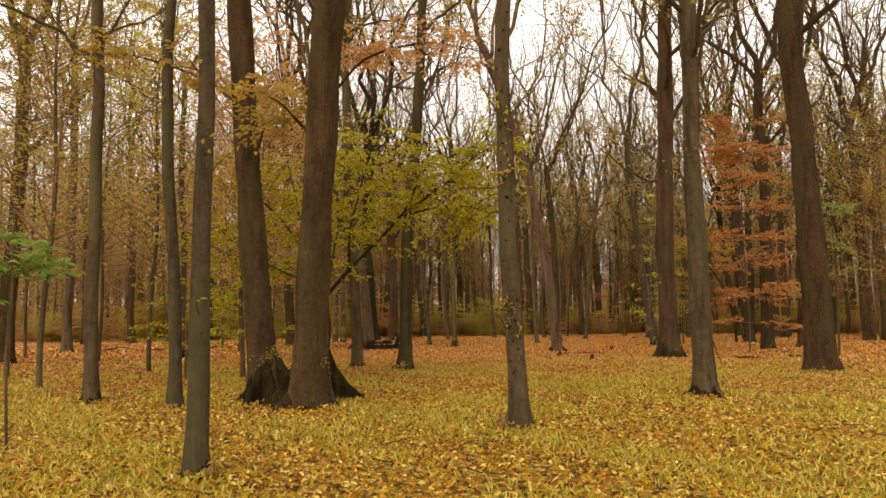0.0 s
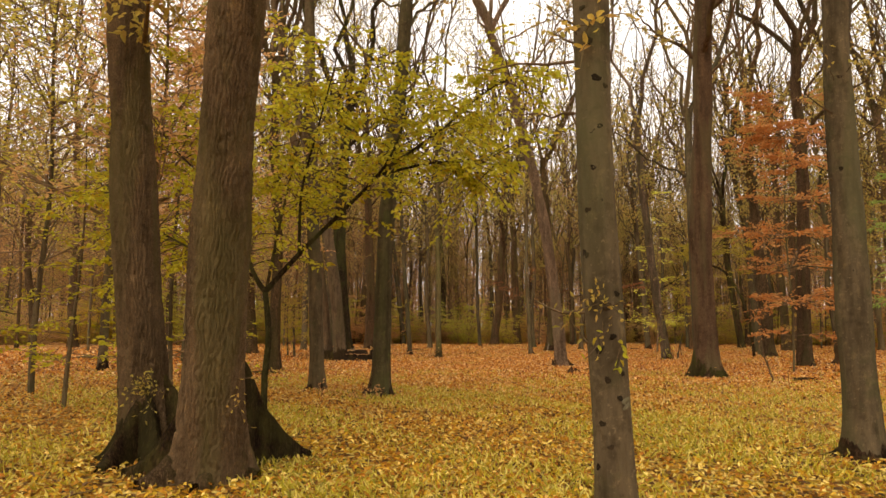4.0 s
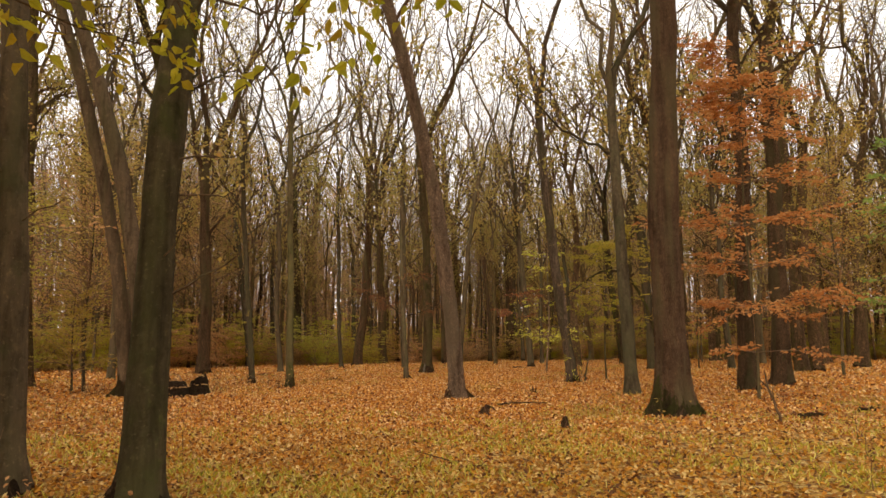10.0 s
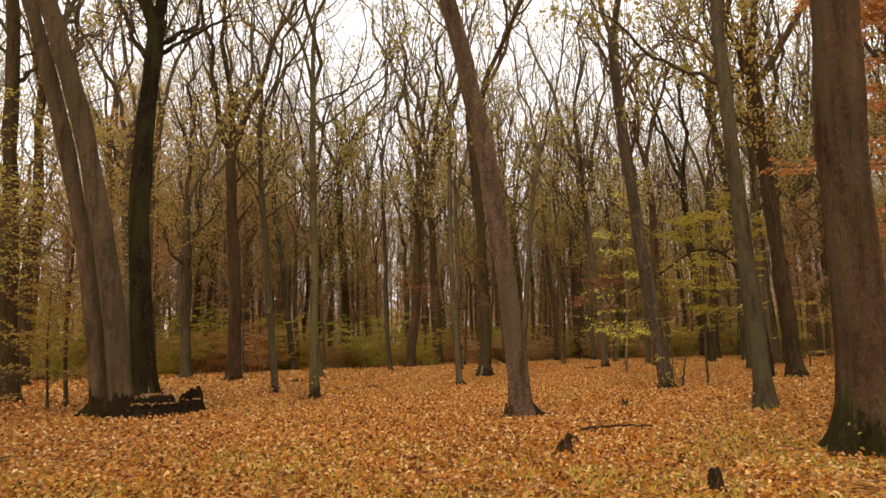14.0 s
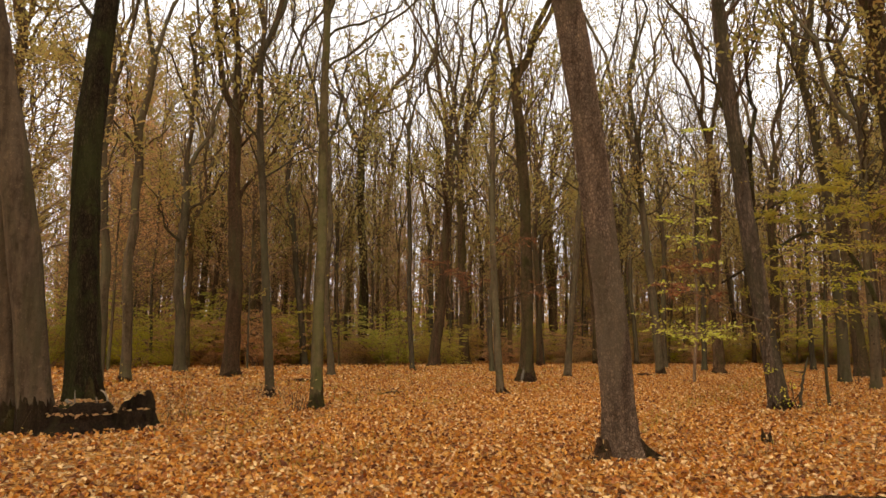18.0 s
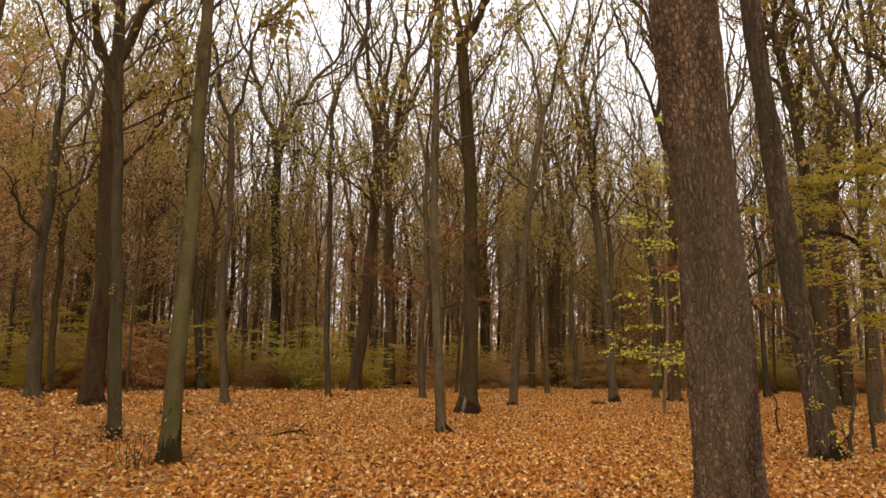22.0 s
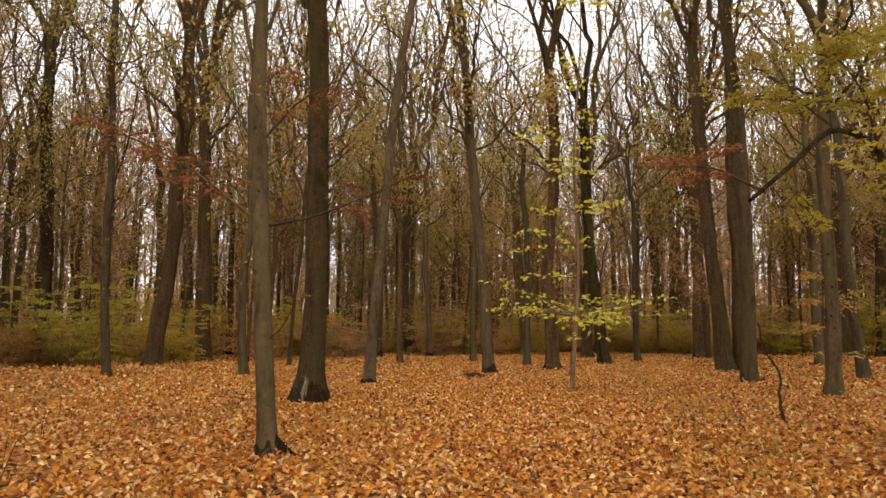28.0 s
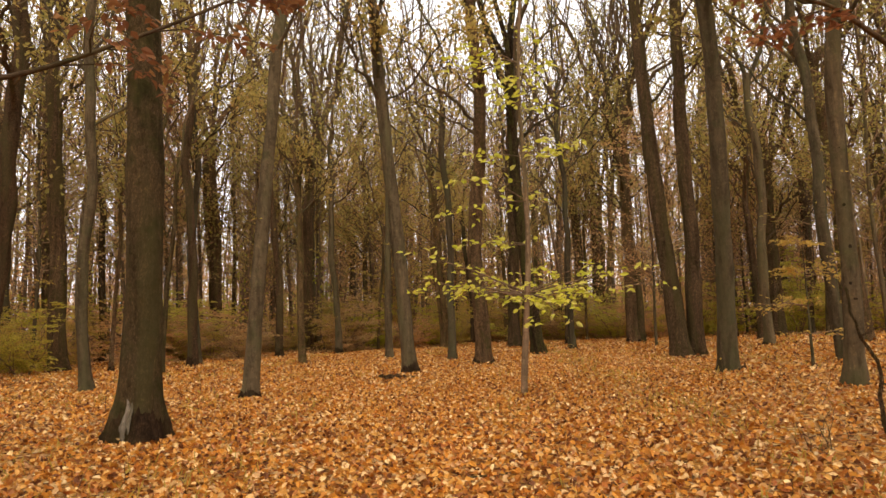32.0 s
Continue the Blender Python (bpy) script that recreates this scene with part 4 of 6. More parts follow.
def knots(ob, axis, r, height, spots, material, label="dark branch scar", name="knot", tall=0.85):
    """Dark eye-shaped branch scars on smooth bark: (height, bearing in degrees, size)."""
    for z, deg, s in spots:
        a = radians(deg)
        s = s * 0.58
        c = axis(z)
        rr = float(trunk_radius(r, z, height))
        n = np.array([math.cos(a), math.sin(a), 0.1])
        side = np.array([-math.sin(a), math.cos(a), 0])
        g = Geo()
        th = np.arange(12) / 12 * 6.283
        odd = 1 + 0.16 * np.sin(2 * th + z * 9) + 0.14 * np.sin(3 * th + z * 23) + 0.08 * np.sin(5 * th + z * 41)
        rings = []
        for k, (rad, out) in enumerate(((1.25, -0.30), (1.0, 0.05), (0.72, 0.16), (0.4, 0.02), (0.05, -0.12))):
            rings.append(c + n * (rr + s * out * 0.5) + s * rad * odd[:, None] * (np.cos(th)[:, None] * side * 0.95 + np.sin(th)[:, None] * np.array([0, 0, tall])))
        V = np.concatenate(rings)
        k, q = np.meshgrid(np.arange(4), np.arange(12), indexing="ij")
        g.add(V, np.stack([k * 12 + q, k * 12 + (q + 1) % 12, (k + 1) * 12 + (q + 1) % 12, (k + 1) * 12 + q], -1))
        part(name, g, material, ob, label)


def tuft(ob, rs, at, out, count, length, leaf_material, size=0.06, label="tuft of thin leafy shoots"):
    """Thin shoots that sprout from the bark, with a few leaves."""
    wood, leaf = Geo(), Geo()
    n = count
    S = np.asarray(at, float)[None] + rs.normal(0, 0.05, (n, 3))
    D = unit(np.asarray(out, float)[None] + rs.normal(0, 0.55, (n, 3)))
    L = rs.uniform(0.5, 1.1, n) * length
    P = paths(rs, S, D, L, 5, -0.25, 0.25)
    tubes(wood, P, np.full((n, 5), 0.004), 3)
    C = P[:, 1:].reshape(-1, 3)
    A = np.repeat(D[:, None], 4, 1).reshape(-1, 3) + rs.normal(0, 0.6, C.shape) + np.array([0, 0, -0.4])
    leaves(leaf, rs, C, A, unit(rs.normal(0, 0.6, C.shape) + np.array([0, 0, 0.8])), size, size * 0.5, True)
    shoots = part("shoot", wood, TWIG_BARK, ob, label, kind="stuff")
    part("leaf_tuft", leaf, leaf_material, shoots, "", False, "stuff")


# slim smooth tree beside the path, with scars and shoots
ob, axis = wood_tree(1.43, 9.78, 0.132, -0.024, 0.0, ASH, height=19, sides=28, step=0.2, flare=0.55, rough=0.02,
                     label="slender smooth grey-green tree with dark branch scars and leafy shoots")
knots(ob, axis, 0.132, 19, [(0.75, 250, 0.03), (1.05, 285, 0.028), (1.35, 235, 0.045), (1.62, 262, 0.05), (1.95, 215, 0.03), (2.3, 280, 0.03), (2.75, 250, 0.035),
                            (3.1, 268, 0.045), (3.35, 245, 0.05), (3.7, 275, 0.03), (4.1, 240, 0.04), (4.6, 262, 0.04), (5.2, 250, 0.04), (1.2, 300, 0.025)]
      + [(h, 200 + (h * 977) % 120, 0.014 + 0.02 * ((h * 37) % 1)) for h in np.arange(0.35, 6.5, 0.27)], SCAR_BARK)
rs = np.random.default_rng(5)
tuft(ob, rs, axis(1.66) + np.array([-0.03, -0.12, 0]), (-0.2, -0.7, 0.35), 14, 0.24, OCHRE_LEAF, 0.04)
tuft(ob, rs, axis(1.42) + np.array([0.0, -0.13, 0]), (0.0, -0.5, -0.8), 4, 0.30, YELLOW_LEAF, 0.055)
tuft(ob, rs, axis(3.4) + np.array([-0.02, -0.12, 0]), (-0.3, -0.6, 0.2), 8, 0.3, OCHRE_LEAF, 0.08)
tuft(ob, rs, axis(4.3) + np.array([-0.02, -0.1, 0]), (-0.5, -0.5, 0.3), 9, 0.5, YELLOW_LEAF, 0.09)
lichen = Geo()
for k in range(6):
    c = axis(1.0 + 0.012 * k) + np.array([0.055 + 0.012 * (k % 3), -0.122, 0])
    th = np.arange(7) / 7 * 6.283
    rad = 0.012 * rs.uniform(0.6, 1.4, 7)
    ring = c + np.stack([np.cos(th) * rad, np.full(7, -0.004), np.sin(th) * rad * 1.3], -1)
    lichen.add(np.concatenate([ring, (c + np.array([0, -0.012, 0]))[None]]), None, [[i, (i + 1) % 7, 7] for i in range(7)])
part("lichen", lichen, PALE_WOOD, ob, "white lichen patch")


for x, y, spots in ((4.55, 44.60, ((0.5, 250, 0.03), (1.25, 215, 0.035), (1.9, 265, 0.03), (2.6, 235, 0.04), (3.3, 250, 0.03), (4.2, 225, 0.035))),
                    (18.62, 47.80, ((0.9, 215, 0.04), (1.6, 230, 0.05), (1.9, 205, 0.045), (2.6, 222, 0.05), (3.4, 210, 0.05), (4.5, 225, 0.05))),
                    (5.02, 13.40, ((0.8, 240, 0.03), (2.1, 255, 0.035), (3.3, 230, 0.04), (4.4, 250, 0.04))),
                    (-1.72, 6.68, ((0.6, 285, 0.02), (1.3, 300, 0.022), (2.2, 280, 0.025), (3.0, 295, 0.025)))):
    ob, axis, r, height = standing[(x, y)]
    knots(ob, axis, r, height, spots, SCAR_BARK)
ob, axis, r, height = standing[(10.73, 40.06)]
knots(ob, axis, r, height, [(0.3 + 0.085 * k + 0.03 * (k % 3), 215 + (k * 47) % 70, 0.010 + 0.012 * ((k * 37) % 5) / 4) for k in range(30)], PALE_WOOD, "pale patch where bark has flaked off", "bare_patch", 3.0)
rs = np.random.default_rng(66)
for z, out in ((0.25, (-0.4, -0.7, 0.5)), (0.55, (0.5, -0.6, 0.6)), (0.9, (-0.6, -0.4, 0.4)), (1.25, (0.6, -0.3, 0.4)), (1.7, (-0.5, -0.6, 0.4)), (2.2, (0.4, -0.6, 0.3))):
    tuft(ob, rs, axis(z) + np.array([out[0], out[1], 0]) * r * 1.1, out, 6, 0.42, LIME_LEAF if z < 1 else OCHRE_LEAF, 0.075)


# the twin oaks that share one swollen foot
def root(wood, rs, x, y, deg, length, r0, drop=0.9):
    """A root that runs down from the trunk and out over the ground."""
    s = np.linspace(0, 1, 9)
    a = radians(deg) + 0.25 * np.sin(s * 3 + rs.uniform(0, 6)) * s
    P = np.stack([x + np.cos(a) * s * length, y + np.sin(a) * s * length, drop * (1 - s) ** 2.2 - 0.06 * s], -1)
    R = r0 * (1 - 0.8 * s)
    tubes(wood, P, np.maximum(R, 0.03), 10)


def buttress(wood, rs, x, y, deg, length, high, wide, fall=1.9):
    """A fin-shaped root: tall at the trunk, falling in a hollow curve to the ground."""
    s = np.linspace(0, 1, 12)
    a = radians(deg) + 0.18 * np.sin(s * 3 + rs.uniform(0, 6)) * s
    cx, cy = x + np.cos(a) * s * length, y + np.sin(a) * s * length
    nx, ny = -np.sin(a), np.cos(a)
    h = high * (1 - s) ** fall + 0.05 * (1 - s)
    w = wide * (1 - 0.72 * s) * (1 + rs.normal(0, 0.05, 12))
    u = np.array([-1.25, -0.95, -0.7, -0.35, 0, 0.35, 0.7, 0.95, 1.25])
    v = np.array([-0.3, 0.2, 0.6, 0.92, 1.0, 0.92, 0.6, 0.2, -0.3])
    lump = 1 + rs.normal(0, 0.06, (12, 9))
    V = np.stack([cx[:, None] + nx[:, None] * u * w[:, None] * lump, cy[:, None] + ny[:, None] * u * w[:, None] * lump,
                  np.where(v[None] < 0, -0.12, h[:, None] * v[None] * lump)], -1)
    k, q = np.meshgrid(np.arange(11), np.arange(8), indexing="ij")
    wood.add(V, np.stack([k * 9 + q, (k + 1) * 9 + q, (k + 1) * 9 + q + 1, k * 9 + q + 1], -1))


ob = twin_oaks = special_tree(-2.55, 12.75, "two thick leaning oaks grown from one dark swollen foot")
for n, (dx, dy, r, lx, ly, bend) in enumerate(((0.52, -0.52, 0.275, 0.07, -0.19, (0.75, 0.0)), (-0.56, 0.55, 0.25, -0.085, -0.05, (0.45, 0.0)))):
    rs = np.random.default_rng(60 + n)
    g = Geo()
    axis = trunk(g, rs, r, lx, ly, 13.0, 29, 220, 0.55, 5, 0.25, 0.03, 0.25, curve=bend, relief=(40, 0.024, 4.5, 0.07))
    wood, leaf = Geo(), Geo()
    limbs = []
    crown(wood, leaf, rs, axis, r, 12.5, 29, OAK, limbs=limbs)
    for geo in (g, wood, leaf, *limbs):
        geo.v = [v + np.array([dx, dy, 0]) for v in geo.v]
    for limb in limbs:
        part("limb", limb, OAK_BARK, ob)
    part("trunk", g, RIDGED_BARK, ob, "furrowed brown trunk")
    part("crown", wood, TWIG_BARK, ob, kind="stuff")
    part("foliage", leaf, TOP_LEAF, ob, "", False, "stuff")
    base = np.array([dx, dy, 0])
    if n == 0:
        tuft(ob, rs, base + np.array([-0.55, -0.15, 0.75]), (-0.3, -0.8, 0.5), 30, 0.33, OCHRE_LEAF, 0.045)
        tuft(ob, rs, base + np.array([0.30, -0.2, 0.85]), (0.4, -0.5, -0.5), 6, 0.3, OCHRE_LEAF, 0.05)
        tuft(ob, rs, base + np.array([0.20, -0.45, 4.8]), (-0.3, -0.7, 0.4), 16, 0.5, OCHRE_LEAF, 0.10)
    else:
        tuft(ob, rs, base + np.array([-0.15, -0.35, 4.6]), (0.2, -0.7, 0.3), 12, 0.4, OCHRE_LEAF, 0.09)
rs = np.random.default_rng(61)
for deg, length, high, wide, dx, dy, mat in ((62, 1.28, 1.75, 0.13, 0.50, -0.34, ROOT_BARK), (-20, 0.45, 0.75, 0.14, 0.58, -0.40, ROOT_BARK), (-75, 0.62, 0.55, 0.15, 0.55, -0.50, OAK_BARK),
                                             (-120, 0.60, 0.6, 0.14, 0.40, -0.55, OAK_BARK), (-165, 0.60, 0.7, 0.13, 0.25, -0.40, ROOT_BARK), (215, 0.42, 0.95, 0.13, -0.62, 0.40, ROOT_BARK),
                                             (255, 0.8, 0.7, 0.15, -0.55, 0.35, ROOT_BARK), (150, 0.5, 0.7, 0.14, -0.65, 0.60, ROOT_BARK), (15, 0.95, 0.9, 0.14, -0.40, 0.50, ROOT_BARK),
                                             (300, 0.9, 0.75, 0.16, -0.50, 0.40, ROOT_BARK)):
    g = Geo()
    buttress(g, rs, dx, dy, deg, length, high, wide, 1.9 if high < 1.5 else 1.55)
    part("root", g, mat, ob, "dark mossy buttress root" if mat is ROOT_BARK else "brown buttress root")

# the clump of three trunks with a rotten stump at its foot
ob = special_tree(-4.8, 36.5, "three trunks grown from one foot, two grey and one dark")
for n, (dx, dy, r, lx, ly, mat, first) in enumerate(((-0.42, -0.35, 0.22, -0.08, -0.13, GREY_BARK, 13), (0.24, -0.85, 0.265, -0.085, -0.13, GREY_BARK, 12), (0.17, 1.1, 0.31, -0.12, 0.08, DARK_BARK, 11))):
    rs = np.random.default_rng(70 + n)
    g, wet = Geo(), Geo()
    axis = trunk(g, rs, r, lx, ly, first + 0.6, 28, 22, 0.6, 4, 0.3, 0.03, 0.5, foot_geo=wet, foot_high=0.75, curve=(-1.3, 0.1) if n < 2 else (1.1, 0.25))
    wood, leaf = Geo(), Geo()
    limbs = []
    crown(wood, leaf, rs, axis, r, first, 28, OAK, limbs=limbs)
    for geo in (g, wet, wood, leaf, *limbs):
        geo.v = [v + np.array([dx, dy, 0]) for v in geo.v]
    for limb in limbs:
        part("limb", limb, mat, ob)
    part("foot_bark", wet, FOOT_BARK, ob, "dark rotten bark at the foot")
    part("trunk", g, mat, ob, "dark mossy trunk" if mat is DARK_BARK else "smooth grey trunk")
    part("crown", wood, TWIG_BARK, ob, kind="stuff")
    part("foliage", leaf, TOP_LEAF, ob, "", False, "stuff")
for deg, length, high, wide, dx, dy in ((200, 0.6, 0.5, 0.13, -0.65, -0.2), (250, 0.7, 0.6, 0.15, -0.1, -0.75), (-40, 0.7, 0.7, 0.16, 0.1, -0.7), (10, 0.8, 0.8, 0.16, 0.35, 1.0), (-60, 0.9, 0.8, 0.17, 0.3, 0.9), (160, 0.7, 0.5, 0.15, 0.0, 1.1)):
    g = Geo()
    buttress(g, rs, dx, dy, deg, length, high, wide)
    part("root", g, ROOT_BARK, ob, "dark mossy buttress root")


def stump(x, y, r, h, seed, label, spikes=3, material=ROOT_BARK, cover=0):
    """A broken stump with a jagged rim and a hollow top."""
    rs = np.random.default_rng(seed)
    material = material if r > 0.2 else ROTTEN
    ob = thing("stump", x, y, 0, label, "stump")
    n = 28
    a = np.arange(n) / n * 6.283
    ph = rs.uniform(0, 6.3, 4)
    rim = 0.62 + 0.22 * np.sin(a + ph[0]) + 0.10 * np.sin(2 * a + ph[1]) + (0.07 if r > 0.2 else 0.26) * np.sin(spikes * a + ph[2]) + rs.normal(0, 0.03 if r > 0.2 else 0.05, n)
    rim = h * rim / rim.max()
    side = 1 + 0.12 * np.sin(2 * a + ph[3]) + 0.08 * np.sin(3 * a + ph[1])
    rows = []
    for f, rad in ((-0.2, 1.55), (0.0, 1.4), (0.2, 1.15), (0.45, 1.0), (0.75, 0.9), (0.93, 0.82), (1.0, 0.74)):
        wob = side * (1 + rs.normal(0, 0.03, n))
        rows.append(np.stack([np.cos(a) * r * rad * wob, np.sin(a) * r * rad * wob, np.maximum(rim * f, -0.1) if f > 0 else np.full(n, f * 0.5)], -1))
    for rad, f in ((0.6, 0.93), (0.45, 0.75), (0.2, 0.7), (0.01, 0.7)):
        rows.append(np.stack([np.cos(a) * r * rad, np.sin(a) * r * rad, rim.min() * f + (rim - rim.min()) * f * 0.4], -1))
    V = np.concatenate(rows)
    m = len(rows)
    k, q = np.meshgrid(np.arange(m - 1), np.arange(n), indexing="ij")
    g = Geo()
    g.add(V, np.stack([k * n + q, k * n + (q + 1) % n, (k + 1) * n + (q + 1) % n, (k + 1) * n + q], -1))
    part("wood", g, material, ob)
    for i in range(4):
        g = Geo()
        root(g, rs, 0, 0, rs.uniform(0, 360), r * 2.1, r * 0.4, h * 0.35)
        part("root", g, material, ob)
    if cover > 100:
        for deg, lean in ((35, 0.30), (80, 0.16)):
            g = Geo()
            u = np.linspace(0, 1, 8)
            c, w = math.cos(radians(deg)), math.sin(radians(deg))
            P = np.stack([c * r * (0.75 - lean * u * u), w * r * (0.75 - lean * u * u) + 0.05 * u, 0.25 * h + (h * 0.95 + lean) * u - 0.25 * u ** 3], -1)
            tubes(g, P[None], (0.035 * (1 - 0.75 * u) * (1 + 0.25 * np.sin(u * 9)))[None], 7)
            part("splinter", g, PALE_WOOD, ob, "pale torn strip of wood")
    if cover:
        g = Geo()
        q, d = rs.uniform(0, 6.283, cover), np.sqrt(rs.random(cover)) * r * 1.15
        top = np.where(d < r * 0.75, rim.max() * 0.95 - 0.12 * (d / r) ** 2, rim.mean() * 0.75)
        C = np.stack([np.cos(q) * d, np.sin(q) * d, top + rs.uniform(0, 0.03, cover)], -1)
        A = np.stack([np.cos(q * 7), np.sin(q * 7), rs.normal(0, 0.2, cover)], -1)
        leaves(g, rs, C, A, unit(rs.normal(0, 0.4, C.shape) + np.array([0, 0, 1.0])), 0.09, 0.055, True)
        part("leaf_cover", g, BROWN_LEAF, ob, "fallen leaves lying on the stump", False, "stuff")
    return ob


stump(-4.0, 35.95, 0.60, 0.50, 81, "broad rotten mossy stump at the foot of three trunks", 4, FOOT_BARK, 260)
stump(-3.12, 36.05, 0.30, 0.66, 82, "dark jagged broken stump beside a broad stump", 2, FOOT_BARK, 40)
stump(4.0, 27.7, 0.11, 0.26, 83, "small dark rotten stump among fallen leaves", 2)
stump(4.85, 25.05, 0.10, 0.25, 84, "small jagged dark stump among fallen leaves", 2)
stump(7.2, 34.2, 0.07, 0.26, 85, "small dark broken stump in the leaves", 2)
stump(4.2, 42.5, 0.10, 0.08, 86, "low dark piece of rotten wood", 2)
stump(4.4, 28.75, 0.10, 0.16, 87, "low dark rotten stump among leaves", 2)


def stick(name, x, y, pts, r0, label, category, material=TWIG_BARK, group=""):
    """A dead branch or pole along a few bends, lying or standing, with a stub or two."""
    rs = np.random.default_rng(int(abs(x * 100 + y * 10)) + 3)
    ob = thing(name, x, y, 0, label, category, group)
    p = np.array(pts, float)
    s = np.linspace(0, len(p) - 1, 14)
    P = np.stack([np.interp(s, np.arange(len(p)), p[:, i]) for i in range(3)], -1)
    P[1:-1] += rs.normal(0, r0 * 0.35, (12, 3))
    g = Geo()
    tubes(g, P, r0 * np.linspace(1, 0.45, 14), 8)
    part("pole", g, material, ob)
    for k in ((5, 9) if name != "fallen_log" else ()):
        g = Geo()
        d = unit(rs.normal(0, 1, 3) + np.array([0, 0, 0.6]))
        tubes(g, P[k] + d * np.linspace(0, r0 * 9, 4)[:, None], r0 * np.array([0.5, 0.4, 0.3, 0.15]), 5)
        part("stub", g, material, ob)
    return ob


stick("dead_branch", 9.2, 25.1, [(0, 0, -0.05), (-0.08, 0.03, 0.35), (-0.17, 0.06, 0.65), (-0.22, 0.08, 0.95)], 0.032, "leaning broken pale-brown branch stuck in the ground", "branch")
stick("fallen_log", 10.4, 25.7, [(-0.36, 0, 0.05), (0, 0.08, 0.06), (0.36, 0.08, 0.03)], 0.05, "short dark fallen log in the leaves", "log", ROTTEN, "fallen logs")
stick("fallen_log", 12.5, 26.5, [(-0.45, 0, 0.04), (0, 0.1, 0.06), (0.45, 0.2, 0.03)], 0.04, "short dark fallen log in the leaves", "log", ROTTEN, "fallen logs")
stick("fallen_log", 13.55, 56.8, [(-0.45, 0.25, 0.05), (0, 0.0, 0.08), (0.4, -0.2, 0.05)], 0.075, "brown fallen log lying in the leaves", "log", OAK_BARK, "fallen logs")
stick("fallen_log", 5.6, 30.1, [(-0.7, -0.1, 0.04), (0, 0.0, 0.07), (0.7, 0.15, 0.03)], 0.028, "thin fallen branch lying in leaves", "branch", OAK_BARK, "fallen logs")
stick("fallen_log", -2.0, 49.85, [(-0.6, 0, 0.06), (0, 0.1, 0.1), (0.5, 0.1, 0.05)], 0.08, "dark fallen log in the leaves", "log", ROTTEN, "fallen logs")
stick("dead_sapling", 12.75, 44.2, [(0, 0, -0.05), (-0.05, 0.02, 0.45), (-0.02, 0, 0.8), (-0.28, 0.08, 1.25), (-0.36, 0.1, 1.65)], 0.027, "crooked dead sapling standing in the leaves", "sapling", OAK_BARK)
stick("dead_branch", -4.1, 35.75, [(-0.02, -0.1, 0.52), (0.1, -0.1, 0.42), (0.25, -0.08, 0.36), (0.6, -0.02, 0.36)], 0.03, "pale broken branch lying on a rotten stump", "branch", PALE_WOOD)


stick("dead_branch", 11.2, 40.1, [(0, 0, -0.05), (0.10, 0.03, 0.4), (0.22, 0.05, 0.85), (0.36, 0.08, 1.25)], 0.045, "leaning dead stem beside a flaking tree", "branch", SMOOTH_BARK)
stick("dead_branch", 11.0, 39.75, [(0, 0, -0.05), (-0.10, 0.02, 0.3), (-0.12, 0.06, 0.7)], 0.02, "thin leaning dead stick beside a flaking tree", "branch", OAK_BARK)
stick("fallen_branch", 1.1, 43.7, [(-0.35, -0.05, 0.03), (0.0, 0.0, 0.10), (0.3, 0.1, 0.14), (0.45, 0.12, 0.05)], 0.03, "short crooked fallen branch in the leaves", "branch", OAK_BARK)
stick("fallen_branch", -14.6, 34.4, [(-1.5, 0.2, 0.05), (-0.4, 0.0, 0.16), (0.8, 0.1, 0.12), (1.8, 0.3, 0.05)], 0.05, "long grey fallen branch among leaves", "branch", TWIG_BARK)
stick("fallen_branch", -17.6, 35.8, [(-1.0, 0.1, 0.05), (0.0, 0.0, 0.22), (1.1, -0.2, 0.06)], 0.045, "grey fallen branch among leaves", "branch", TWIG_BARK)
stick("fallen_branch", -13.2, 37.6, [(-0.9, 0.3, 0.05), (0.1, 0.0, 0.18), (1.3, 0.1, 0.05)], 0.05, "dark fallen branch among leaves", "branch", ROTTEN)
stick("fallen_log", -5.2, 26.1, [(-0.45, 0.0, 0.05), (0.0, 0.05, 0.08), (0.45, 0.0, 0.05)], 0.06, "reddish-brown fallen log in the leaves", "log", OAK_BARK, "fallen logs")
stick("fallen_log", 34.5, 64.4, [(-0.9, 0.1, 0.06), (0.0, 0.0, 0.1), (0.9, -0.1, 0.06)], 0.08, "brown fallen log far back in the wood", "log", OAK_BARK, "fallen logs")
stump(4.22, 32.98, 0.12, 0.26, 88, "low dark broken stub at a tree foot", 2)
stump(0.05, 44.0, 0.09, 0.10, 89, "low dark piece of rotten wood in the leaves", 2)
stump(20.5, 51.6, 0.07, 0.24, 90, "small dark broken stub beside a grey tree", 2)


